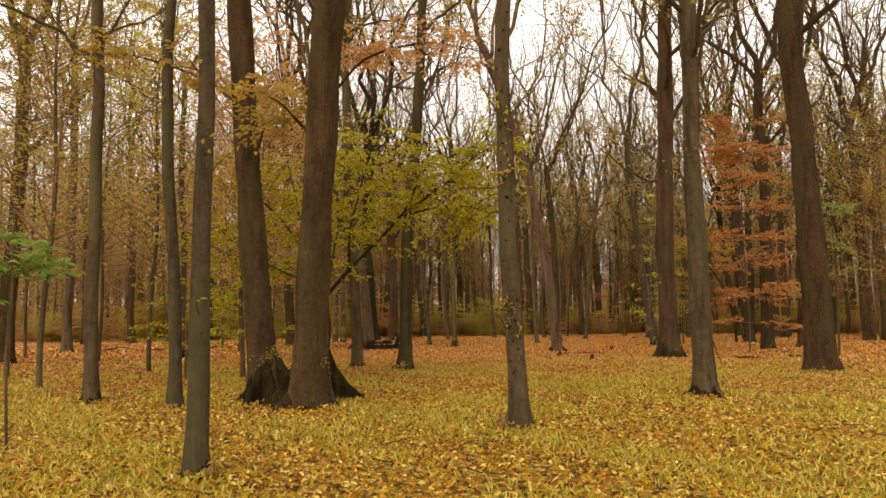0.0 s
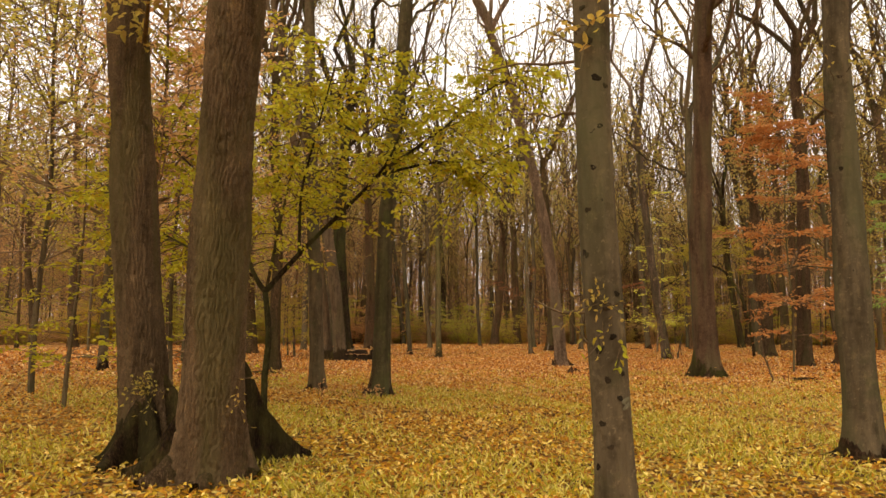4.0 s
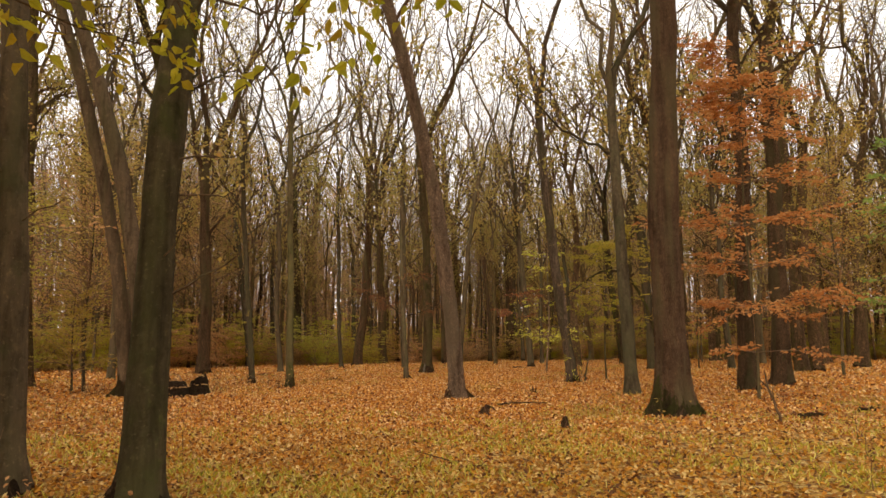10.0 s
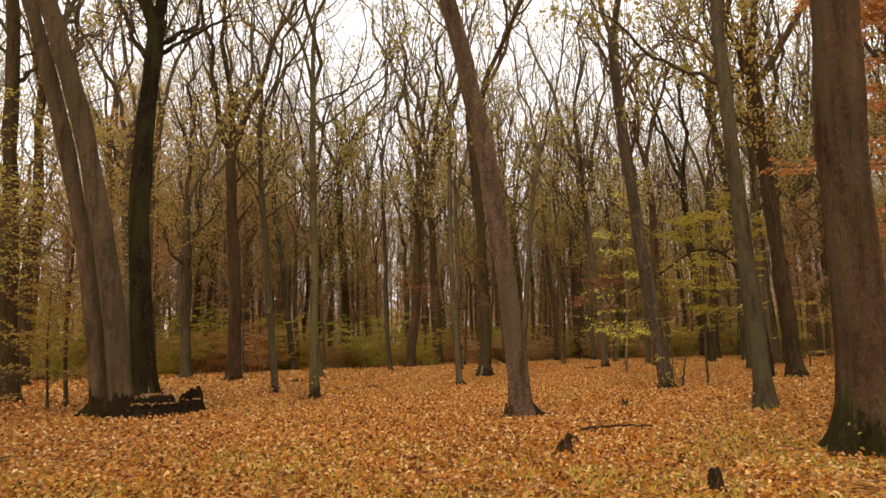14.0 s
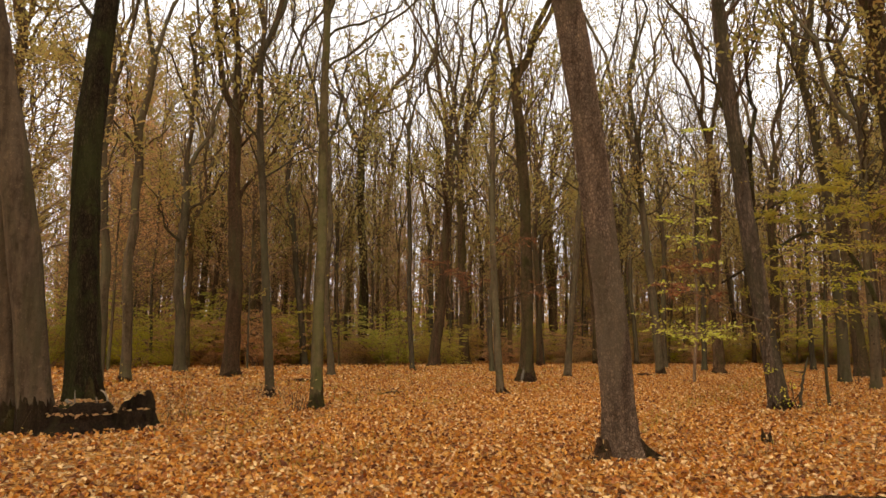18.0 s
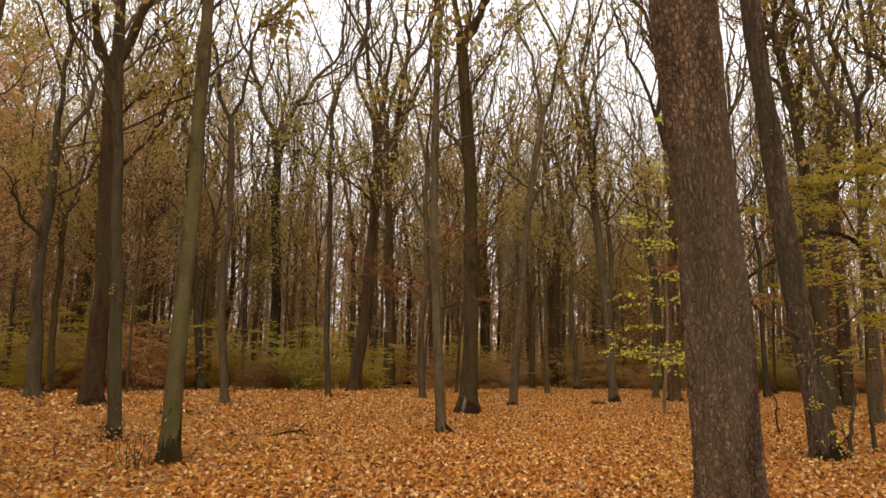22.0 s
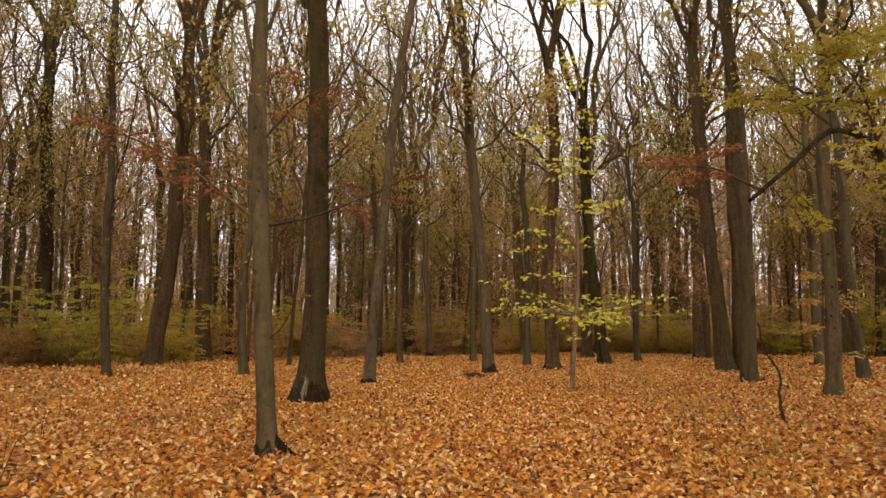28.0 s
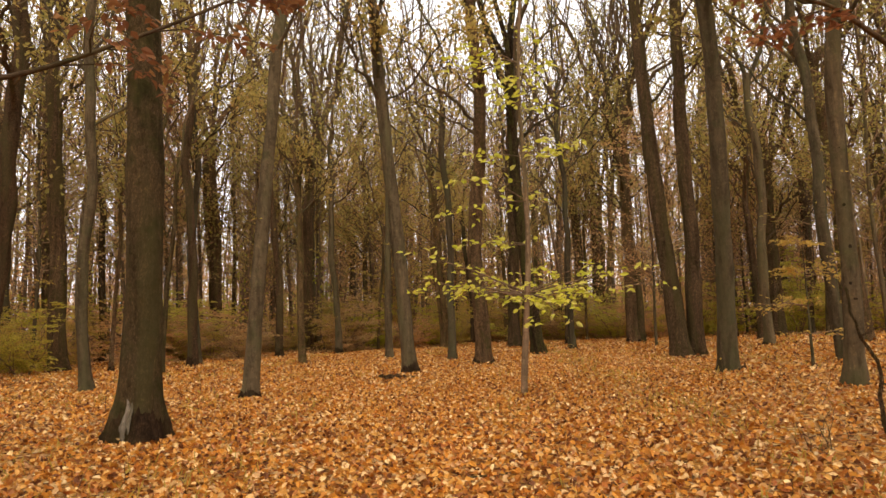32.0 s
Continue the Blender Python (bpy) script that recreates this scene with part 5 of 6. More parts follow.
def dry_tuft(x, y, n, high, wide, seed):
    """Upright dry stalks with a few withered leaves."""
    rs = np.random.default_rng(seed)
    ob = thing("dry_stalks", x, y, float(floor_height(x, y)), "tuft of thin dry brown stalks in the leaves", "stalks", "dry stalks")
    wood, leaf = Geo(), Geo()
    S = np.concatenate([rs.normal(0, wide, (n, 2)), np.full((n, 1), -0.03)], 1)
    D = np.concatenate([rs.normal(0, 0.28, (n, 2)), np.ones((n, 1))], 1)
    P = paths(rs, S, D, rs.uniform(0.4, 1.0, n) * high, 6, 0.0, 0.2)
    tubes(wood, P, rs.uniform(0.003, 0.007, n)[:, None] * np.linspace(1, 0.5, 6)[None], 4)
    C = P[:, 2:][rs.random((n, 4)) < 0.5]
    leaves(leaf, rs, C, rs.normal(0, 1, C.shape), unit(rs.normal(0, 0.6, C.shape) + np.array([0, 0, 0.7])), 0.07, 0.04, True)
    part("stalk", wood, TWIG_BARK, ob, kind="stuff")
    part("leaf_tuft", leaf, BROWN_LEAF, ob, "", False, "stuff")


for k, (x, y, n, high, wide) in enumerate(((-1.3, 18.9, 26, 0.35, 0.28), (-2.45, 20.3, 18, 0.3, 0.25), (-2.2, 43.0, 22, 0.5, 0.22), (-0.8, 39.7, 20, 0.7, 0.18), (-1.6, 42.2, 14, 0.45, 0.3), (-3.0, 37.3, 26, 0.75, 0.4),
                                           (-6.2, 36.6, 22, 0.6, 0.4), (4.0, 32.8, 12, 0.35, 0.12), (6.6, 33.2, 14, 0.4, 0.3), (1.2, 9.5, 14, 0.3, 0.12), (-1.6, 6.6, 12, 0.25, 0.12), (12.2, 44.6, 10, 0.4, 0.3))):
    dry_tuft(x, y, n, high, wide, 500 + k)


def leafy_limb(wood, pts, r0, r1, n=16):
    p = np.array(pts, float)
    s = np.linspace(0, len(p) - 1, n)
    P = np.stack([np.interp(s, np.arange(len(p)), p[:, i]) for i in range(3)], -1)
    for _ in range(2):
        P[1:-1] = (P[:-2] + 2 * P[1:-1] + P[2:]) / 4
    tubes(wood, P, np.linspace(r0, r1, n), 8)
    return P


def leafy_branch(ob, rs, pts, r0, leaf_material, n, size, label):
    """A low branch of a tall tree that has kept its leaves."""
    wood, leaf = Geo(), Geo()
    P = leafy_limb(wood, pts, r0, 0.006)
    f = rs.uniform(0.25, 1.0, n) * (len(P) - 1.001)
    i = f.astype(int)
    S = P[i] + (P[i + 1] - P[i]) * (f - i)[:, None]
    az = rs.uniform(0, 6.283, n)
    D = np.stack([np.cos(az), np.sin(az), rs.uniform(-0.2, 0.4, n)], -1) + unit(P[-1] - P[0]) * 0.5
    sprays(wood, leaf, rs, S, D, rs.uniform(0.35, 0.9, n), 6, 5, size, 0.005, True, -0.2)
    limb = part("branch", wood, TWIG_BARK, ob, label, kind="stuff")
    part("foliage", leaf, leaf_material, limb, "", False, "stuff")


rs = np.random.default_rng(63)
for pts, m, n in (([(0.75, -0.9, 5.0), (1.5, -1.0, 5.9), (2.6, -0.7, 6.3), (3.8, -0.2, 6.2)], BROWN_LEAF, 26), ([(0.55, -0.9, 4.6), (0.2, -1.3, 5.0), (-0.3, -1.8, 5.2)], OCHRE_LEAF, 14),
                  ([(-0.7, 0.0, 5.2), (-1.5, -0.5, 5.8), (-2.6, -0.9, 6.1), (-3.6, -1.2, 6.0)], OCHRE_LEAF, 24), ([(0.8, -0.9, 5.8), (1.0, 0.6, 6.6), (1.6, 2.0, 7.0)], BROWN_LEAF, 18),
                  ([(-0.65, 0.1, 4.6), (-0.3, -0.6, 4.9), (0.0, -1.2, 4.7)], OCHRE_LEAF, 10)):
    leafy_branch(twin_oaks, rs, pts, 0.03, m, n, 0.10, "low branch with dry leaves")


rs = np.random.default_rng(64)
ob = thing("small_tree", 16.6, 44.0, 0, "arching hazel with dull yellow-green leaves", "tree")
g = Geo()
P = leafy_limb(g, [(0, 0, -0.1), (-0.1, 0, 1.6), (-0.6, -0.05, 3.4), (-1.6, -0.15, 4.9), (-2.9, -0.25, 5.0), (-4.2, -0.55, 4.15), (-5.9, -1.2, 3.3)], 0.09, 0.03, 26)
part("trunk", g, DARK_BARK, ob, "dark arching stem")
for pts, m, n in (([(-1.6, -0.15, 4.9), (-2.2, -0.4, 5.6), (-3.0, -0.6, 6.0), (-3.9, -0.8, 5.9)], HAZEL_LEAF, 34), ([(-2.9, -0.25, 5.0), (-3.0, 0.3, 5.6), (-3.6, 0.8, 5.7)], HAZEL_LEAF, 26),
                  ([(-0.6, 0, 3.4), (-0.2, 0.4, 5.0), (0.3, 0.5, 6.4)], HAZEL_LEAF, 30), ([(-1.6, -0.15, 4.9), (-1.4, -0.6, 6.0), (-1.6, -0.8, 7.0)], HAZEL_LEAF, 26),
                  ([(-5.4, -1.0, 3.5), (-6.2, -0.9, 3.8), (-7.1, -0.8, 3.75)], RUST_LEAF, 10), ([(-4.2, -0.55, 4.15), (-4.6, -0.9, 3.6), (-5.2, -1.0, 3.1)], HAZEL_LEAF, 5)):
    leafy_branch(ob, rs, pts, 0.025, m, n, 0.09, "leafy side branch")
ob = thing("low_branches", 4.47, 45.08, 2.85, "long low bare branches with withered brown leaves", "branch")
for pts, m, n in (([(0, 0, 0), (0.6, -0.25, 0.12), (1.3, -0.55, 0.42), (2.2, -0.9, 0.9)], RUST_LEAF, 7), ([(0, 0, 0.05), (-0.35, 0.15, 0.3), (-0.7, 0.3, 0.65), (-1.6, 0.7, 1.2), (-2.3, 1.0, 1.4)], RUST_LEAF, 18),
                  ([(0, 0, 1.2), (0.4, -0.2, 1.7), (0.9, -0.4, 2.0)], RUST_LEAF, 8)):
    leafy_branch(ob, rs, pts, 0.022, m, n, 0.07, "thin dark branch")
ob = thing("low_branches", 10.45, 40.06, 2.1, "long low bare branches with withered brown leaves", "branch")
for pts, m, n in (([(0, 0, 0), (-1.2, -0.9, 0.2), (-2.4, -1.8, 0.6), (-3.7, -2.8, 0.55)], RUST_LEAF, 8), ([(-1.9, -1.4, 0.4), (-2.4, -1.7, 1.1), (-3.1, -2.2, 1.3)], RUST_LEAF, 5),
                  ([(0, 0, 0), (0.8, -0.1, 0.3), (1.5, -0.2, 0.9), (2.4, -0.4, 1.3)], YELLOW_LEAF, 12)):
    leafy_branch(ob, rs, pts, 0.03, m, n, 0.07, "thin dark branch")


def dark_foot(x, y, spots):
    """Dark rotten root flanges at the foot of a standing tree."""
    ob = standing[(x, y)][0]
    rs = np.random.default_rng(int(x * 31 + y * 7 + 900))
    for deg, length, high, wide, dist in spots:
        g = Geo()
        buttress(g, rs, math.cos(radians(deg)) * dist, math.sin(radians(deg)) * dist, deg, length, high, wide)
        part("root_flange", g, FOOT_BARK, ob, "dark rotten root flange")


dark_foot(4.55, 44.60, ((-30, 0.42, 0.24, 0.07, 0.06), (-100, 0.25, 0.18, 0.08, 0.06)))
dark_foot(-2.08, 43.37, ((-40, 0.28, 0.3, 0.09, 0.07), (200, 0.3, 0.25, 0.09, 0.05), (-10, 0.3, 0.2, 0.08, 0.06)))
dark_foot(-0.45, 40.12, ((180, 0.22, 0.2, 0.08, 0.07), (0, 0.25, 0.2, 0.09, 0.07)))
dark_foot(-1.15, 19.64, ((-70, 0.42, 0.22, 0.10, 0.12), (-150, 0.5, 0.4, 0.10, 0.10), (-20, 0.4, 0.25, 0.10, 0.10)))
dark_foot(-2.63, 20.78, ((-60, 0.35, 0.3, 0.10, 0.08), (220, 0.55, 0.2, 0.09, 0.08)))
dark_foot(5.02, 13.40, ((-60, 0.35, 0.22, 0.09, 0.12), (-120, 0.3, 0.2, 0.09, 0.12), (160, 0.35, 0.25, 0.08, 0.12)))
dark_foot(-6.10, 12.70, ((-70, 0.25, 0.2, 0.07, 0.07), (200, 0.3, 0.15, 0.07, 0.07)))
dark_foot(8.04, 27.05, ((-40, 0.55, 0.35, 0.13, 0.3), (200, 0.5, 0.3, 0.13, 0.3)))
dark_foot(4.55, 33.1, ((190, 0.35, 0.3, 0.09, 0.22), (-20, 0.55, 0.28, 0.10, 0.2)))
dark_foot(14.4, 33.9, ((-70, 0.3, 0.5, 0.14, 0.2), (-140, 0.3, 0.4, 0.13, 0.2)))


# the small forked tree with yellow-green leaves
def forked_yellow_tree():
    rs = np.random.default_rng(31)
    ob = thing("small_tree", -2.5, 16.08, 0, "small forked tree with spreading yellow-green autumn leaves", "tree")
    g = Geo()
    leafy_limb(g, [(-0.03, 0, -0.1), (-0.06, 0, 0.6), (0.0, 0, 1.2), (-0.04, 0, 1.6), (-0.09, 0, 2.0)], 0.055, 0.042)
    part("trunk", g, DARK_BARK, ob, "thin dark brown stem")
    limbs = [
        [(-0.09, 0, 1.95), (0.45, -0.1, 2.55), (1.1, -0.25, 3.15), (1.85, -0.4, 3.85), (2.1, -0.45, 4.6), (2.3, -0.5, 5.4)],
        [(1.75, -0.35, 3.75), (2.5, -0.5, 3.9), (3.2, -0.6, 3.9), (3.8, -0.7, 3.7)],
        [(-0.09, 0, 1.95), (-0.3, 0.1, 2.2), (-0.55, 0.2, 2.8), (-0.75, 0.2, 3.8), (-1.1, 0.2, 5.2)],
        [(-0.3, 0.1, 2.2), (-0.9, -0.2, 2.45), (-1.8, -0.3, 2.9), (-2.6, -0.4, 3.6)],
        [(-0.07, 0, 2.0), (0.05, 0.3, 3.2), (0.25, 0.6, 4.6), (0.4, 0.8, 6.0)],
        [(0.45, -0.1, 2.55), (0.55, -0.6, 3.4), (0.9, -1.1, 4.3), (1.2, -1.4, 5.2)],
        [(1.1, -0.25, 3.15), (1.6, 0.4, 3.9), (2.4, 0.9, 4.6), (3.2, 1.2, 5.0)],
        [(1.85, -0.4, 3.85), (2.7, -0.6, 4.4), (3.3, -0.5, 5.0), (3.9, -0.3, 5.4)],
        [(-0.55, 0.2, 2.8), (-1.3, 0.8, 3.8), (-2.2, 1.2, 4.6), (-2.7, 1.3, 5.3)],
    ]
    leaf, twig = Geo(), Geo()
    for k, pts in enumerate(limbs):
        g = Geo()
        P = leafy_limb(g, pts, 0.045 if k in (0, 2) else 0.026, 0.008)
        part("limb", g, DARK_BARK, ob, "dark arching limb")
        n = 30
        f = rs.uniform(0.3, 1.0, n) * (len(P) - 1.001)
        i = f.astype(int)
        S = P[i] + (P[i + 1] - P[i]) * (f - i)[:, None]
        az = rs.uniform(0, 6.283, n)
        D = np.stack([np.cos(az), np.sin(az), rs.uniform(-0.6, 0.9, n)], -1) + unit(P[-1] - P[0]) * 0.4
        sprays(twig, leaf, rs, S, D, rs.uniform(0.5, 1.3, n), 8, 6, 0.092, 0.006, True, -0.26, 0.9)
    part("twig_mass", twig, TWIG_BARK, ob, kind="stuff")
    part("foliage", leaf, YELLOW_LEAF, ob, "yellow-green leaves in flat sprays", False, "stuff")


forked_yellow_tree()


def layered_sapling(x, y, height, low, reach, count, leaf_material, label, seed, lean=(0, 0), size=0.07, subs=8, per=5, r=0.045, group="", stem=SMOOTH_BARK, droop=-0.08, cone=0.85, tier_gap=0.75, fine=True, lift=(0.0, 0.35), bias=1.0, flat=0.45):
    """A slim young tree with level tiers of leafy sprays."""
    rs = np.random.default_rng(seed)
    ob = thing("sapling", x, y, 0, label, "sapling", group)
    g = Geo()
    h = np.linspace(-0.1, height, 18)
    ph = rs.uniform(0, 6, 2)
    P = np.stack([lean[0] * h + 0.05 * np.sin(h + ph[0]), lean[1] * h + 0.05 * np.sin(h * 0.8 + ph[1]), h], -1)
    tubes(g, P, r * np.linspace(1, 0.15, 18), 8)
    part("trunk", g, stem, ob)
    z = low + (height - low) * np.sort(rs.random(count)) ** bias
    tier = (height - low) / max(3, int((height - low) / tier_gap))
    z = np.round(z / tier) * tier + rs.normal(0, 0.07, count)
    z = np.clip(z, low * 0.9, height)
    S = np.stack([np.interp(z, h, P[:, i]) for i in range(3)], -1)
    az = rs.uniform(0, 6.283, count)
    D = np.stack([np.cos(az), np.sin(az), rs.uniform(*lift, count)], -1)
    fall = np.clip(1.25 - cone * (z - low) / (height - low), 0.25, 1.1)
    L = reach * fall * rs.uniform(0.55, 1.1, count)
    wood, leaf = Geo(), Geo()
    sprays(wood, leaf, rs, S, D, L, subs, per, size, 0.006, fine, droop, flat)
    part("branch_work", wood, PALE_HAZE_TWIG, ob, kind="stuff")
    part("foliage", leaf, leaf_material, ob, "", False, "stuff")
    return ob


layered_sapling(12.1, 30.0, 9.8, 1.4, 2.3, 70, ORANGE_LEAF, "young beech with level tiers of orange leaves", 41, size=0.125, subs=13, per=8, cone=0.5, tier_gap=1.1, flat=0.7)
layered_sapling(13.9, 26.3, 6.2, 2.4, 1.8, 22, FRESH_LEAF, "thin sapling with fresh yellow-green leaves", 46, size=0.12, subs=7, per=5)
layered_sapling(22.8, 51.2, 3.3, 0.9, 1.5, 24, OCHRE_LEAF, "low sapling with ochre leaves", 47, size=0.10, subs=7, per=5)
layered_sapling(12.6, 41.0, 5.9, 1.9, 1.8, 34, HAZEL_LEAF, "young hazel with dull yellow-green leaves", 43, size=0.10, subs=9, per=6)
layered_sapling(-4.5, 8.1, 2.4, 1.2, 0.75, 13, FRESH_LEAF, "small sapling with fresh green leaves", 45, size=0.13, subs=6, per=4, r=0.02)
for k, (x, y, h, m) in enumerate(((-8.5, 15.0, 11, OCHRE_LEAF), (-11.0, 17.5, 13, OCHRE_LEAF), (-5.0, 17.5, 9, OCHRE_LEAF), (-18.0, 22.0, 13, OCHRE_LEAF), (-8.5, 20.0, 11, OCHRE_LEAF), (-12.5, 24.5, 12, OCHRE_LEAF), (-6.6, 25.0, 10, BROWN_LEAF), (-14.5, 18.5, 11, OCHRE_LEAF), (-10.0, 32.0, 12, OCHRE_LEAF), (-17.5, 28.0, 13, OCHRE_LEAF),
                                  (-9.8, 36.5, 9, OCHRE_LEAF), (-7.5, 39.5, 8, OCHRE_LEAF), (-13.0, 38.0, 10, BROWN_LEAF))):
    layered_sapling(x, y, h, 2.6, 2.9, 84 if m is OCHRE_LEAF else 70, (m, BROWN_LEAF, TOP_LEAF, GREEN_LEAF)[(0, 2, 1, 0, 3, 2)[k % 6]], "slim young hornbeam with thin autumn leaves", 200 + k, size=0.12, subs=8, per=6, r=0.07,
                    group="hornbeams", droop=0.02, fine=False, tier_gap=0.02, lift=(0.1, 1.1), cone=0.7)
layered_sapling(-4.75, 17.9, 7.0, 0.7, 1.7, 46, YELLOW_LEAF, "slim sapling with yellow-green autumn leaves", 49, size=0.11, subs=7, per=5, tier_gap=0.3, lift=(-0.2, 0.6))
layered_sapling(-6.3, 17.4, 5.0, 0.6, 1.6, 34, YELLOW_LEAF, "slim sapling with yellow-green autumn leaves", 50, size=0.11, subs=7, per=5, tier_gap=0.3, lift=(-0.2, 0.6))
layered_sapling(-7.6, 38.6, 3.4, 0.5, 1.7, 44, OCHRE_LEAF, "bushy hornbeam sapling with ochre leaves", 48, size=0.10, subs=8, per=6, tier_gap=0.02, lift=(0.1, 0.9))
layered_sapling(13.45, 51.2, 11.0, 1.5, 2.0, 44, LIME_LEAF, "slim sapling with a few tiers of lime-yellow leaves", 42, lean=(0.03, -0.01), size=0.15, subs=5, per=4, r=0.07, stem=PALE_HAZE_TWIG, cone=1.0, tier_gap=0.9, bias=3.2, flat=0.8)


# pale scar where the bark has come off
def bark_scar(x, y, dist, z, w, h, bearing):
    ob = standing[(x, y)][0]
    c, s = math.cos(radians(bearing)), math.sin(radians(bearing))
    rs = np.random.default_rng(8)
    for off, wide, tall in ((0.0, w, h), (w * 1.1, w * 0.5, h * 0.7)):
        g = Geo()
        v = np.linspace(-1, 1, 14)
        half = wide * np.sqrt(np.clip(1 - v * v, 0, 1)) * rs.uniform(0.45, 1.1, 14)
        mid = off + 0.3 * wide * np.sin(v * 4 + off * 90)
        slope = -(v * tall + z - 0.1) * 0.34
        rows = []
        for k, out in ((-1.0, -0.02), (-0.5, 0.010), (0.5, 0.010), (1.0, -0.02)):
            u = mid + half * k
            rows.append(np.stack([c * (dist + slope + out) - s * u, s * (dist + slope + out) + c * u, z + v * tall], -1))
        i, q = np.meshgrid(np.arange(3), np.arange(13), indexing="ij")
        g.add(np.concatenate(rows), np.stack([i * 14 + q, (i + 1) * 14 + q, (i + 1) * 14 + q + 1, i * 14 + q + 1], -1))
        part("bare_patch", g, BARE_WOOD, ob, "pale grey scar without bark")


bark_scar(6.39, 50.33, 0.43, 0.34, 0.055, 0.28, 236)


# ---- woods beyond: prototypes, then copies ----
def shrub(name, height, width, stems, leaf_material, seed, label, leaf_size=0.13, density=1.0):
    rs = np.random.default_rng(seed)
    ob = thing(name, 0, 0, -50, label, "shrub", "shrubs of the thicket")
    wood, leaf = Geo(), Geo()
    az = rs.uniform(0, 6.283, stems)
    D = np.stack([np.cos(az) * 0.45, np.sin(az) * 0.45, np.ones(stems)], -1)
    S = np.stack([np.cos(az) * 0.3, np.sin(az) * 0.3, np.full(stems, -0.1)], -1)
    P = paths(rs, S, D, rs.uniform(0.6, 1.0, stems) * height, 7, 0.0, 0.25)
    P[:, :, 0] *= width
    P[:, :, 1] *= width
    tubes(wood, P, 0.03 * np.linspace(1, 0.2, 7)[None] * rs.uniform(0.6, 1.3, (stems, 1)), 5)
    n = int(stems * 6 * density)
    i = rs.integers(0, stems, n)
    k = rs.integers(1, 7, n)
    S2 = P[i, k]
    az = rs.uniform(0, 6.283, n)
    D2 = np.stack([np.cos(az), np.sin(az), rs.uniform(-0.1, 0.6, n)], -1)
    sprays(wood, leaf, rs, S2, D2, rs.uniform(0.5, 1.3, n), 7, 6, leaf_size, 0.005, False, -0.1, 0.6)
    part("stem_clump", wood, PALE_HAZE_TWIG, ob, kind="stuff")
    part("foliage", leaf, leaf_material, ob, "", False, "stuff")
    return ob


def spread(protos, spots, rs, scale=(0.8, 1.25), squash=(0.85, 1.2)):
    """Copies of the prototypes at the spots; the first ones move there themselves."""
    used = set()
    for x, y, *slim in spots:
        p = protos[int(rs.integers(0, len(protos)))]
        if slim:
            p = protos[int(rs.choice(slim))]
        s, u = rs.uniform(*scale), rs.uniform(*squash)
        m = pose(x, y, 0, 0, 0, rs.uniform(0, 360)) @ Matrix.Diagonal((s, s, s * u, 1))
        if p.name in used:
            copy_thing(p, m)
        else:
            used.add(p.name)
            p.matrix_world = m
    for p in protos:
        if p.name not in used:
            p.matrix_world = pose(spots[0][0] + 3 + len(used), spots[0][1] + 6, 0)


def edge_y(x):
    """Where the open floor ends and the thicket begins."""
    return np.interp(x, [-60, -30, -10, 0, 10, 20, 30, 38, 46, 56, 70, 95], [50, 58, 66, 70, 75, 78, 80, 76, 68, 56, 36, 10])


rs = np.random.default_rng(91)
thicket = [shrub("shrub", 3.8, 1.0, 10, GREEN_LEAF, 101, "tall green-leaved shrub of the thicket", 0.125, 2.2),
           shrub("shrub", 3.4, 1.1, 10, YELLOW_LEAF, 102, "yellow-green leaved shrub of the thicket", 0.125, 2.2),
           shrub("shrub", 3.6, 1.1, 11, OCHRE_LEAF, 103, "ochre leaved shrub of the thicket", 0.125, 2.0),
           shrub("shrub", 3.0, 1.4, 12, BROWN_LEAF, 104, "rust-brown leaved shrub of the thicket", 0.125, 2.0),
           shrub("shrub", 4.4, 0.9, 10, OCHRE_LEAF, 105, "tall yellowish shrub of the thicket", 0.125, 2.2),
           shrub("shrub", 2.4, 1.6, 15, BROWN_LEAF, 106, "low tangle of brown brushwood", 0.115, 1.6)]
spots = []
for _ in range(285):
    x = rs.uniform(-60, 95)
    spots.append((x, edge_y(x) + abs(rs.normal(0, 10)) - 2.0))
spread(thicket, spots, rs, (0.6, 1.2))

hornbeams = []
for k, mat in enumerate((BROWN_LEAF, BROWN_LEAF, OCHRE_LEAF, BROWN_LEAF, TOP_LEAF)):
    hornbeams.append(layered_sapling(0, 0, 11 + 1.2 * k, 2.5, 3.0, 90, mat, "slim young hornbeam with dry brown leaves", 110 + k, size=0.13, subs=9, per=5, r=0.07, group="hornbeams", droop=0.05, fine=False, tier_gap=0.02, lift=(0.15, 1.3), cone=0.65))
spots = [(24, 41), (-29, 63), (-35, 60), (-7, 64), (-24, 62), (46, 72), (30, 63), (30, 53), (-13, 60), (-20, 44), (-26, 38)]
for _ in range(150):
    x = rs.uniform(-55, 90)
    spots.append((x, edge_y(x) + rs.uniform(2, 30)))
spread(hornbeams, spots, rs, (0.85, 1.28))

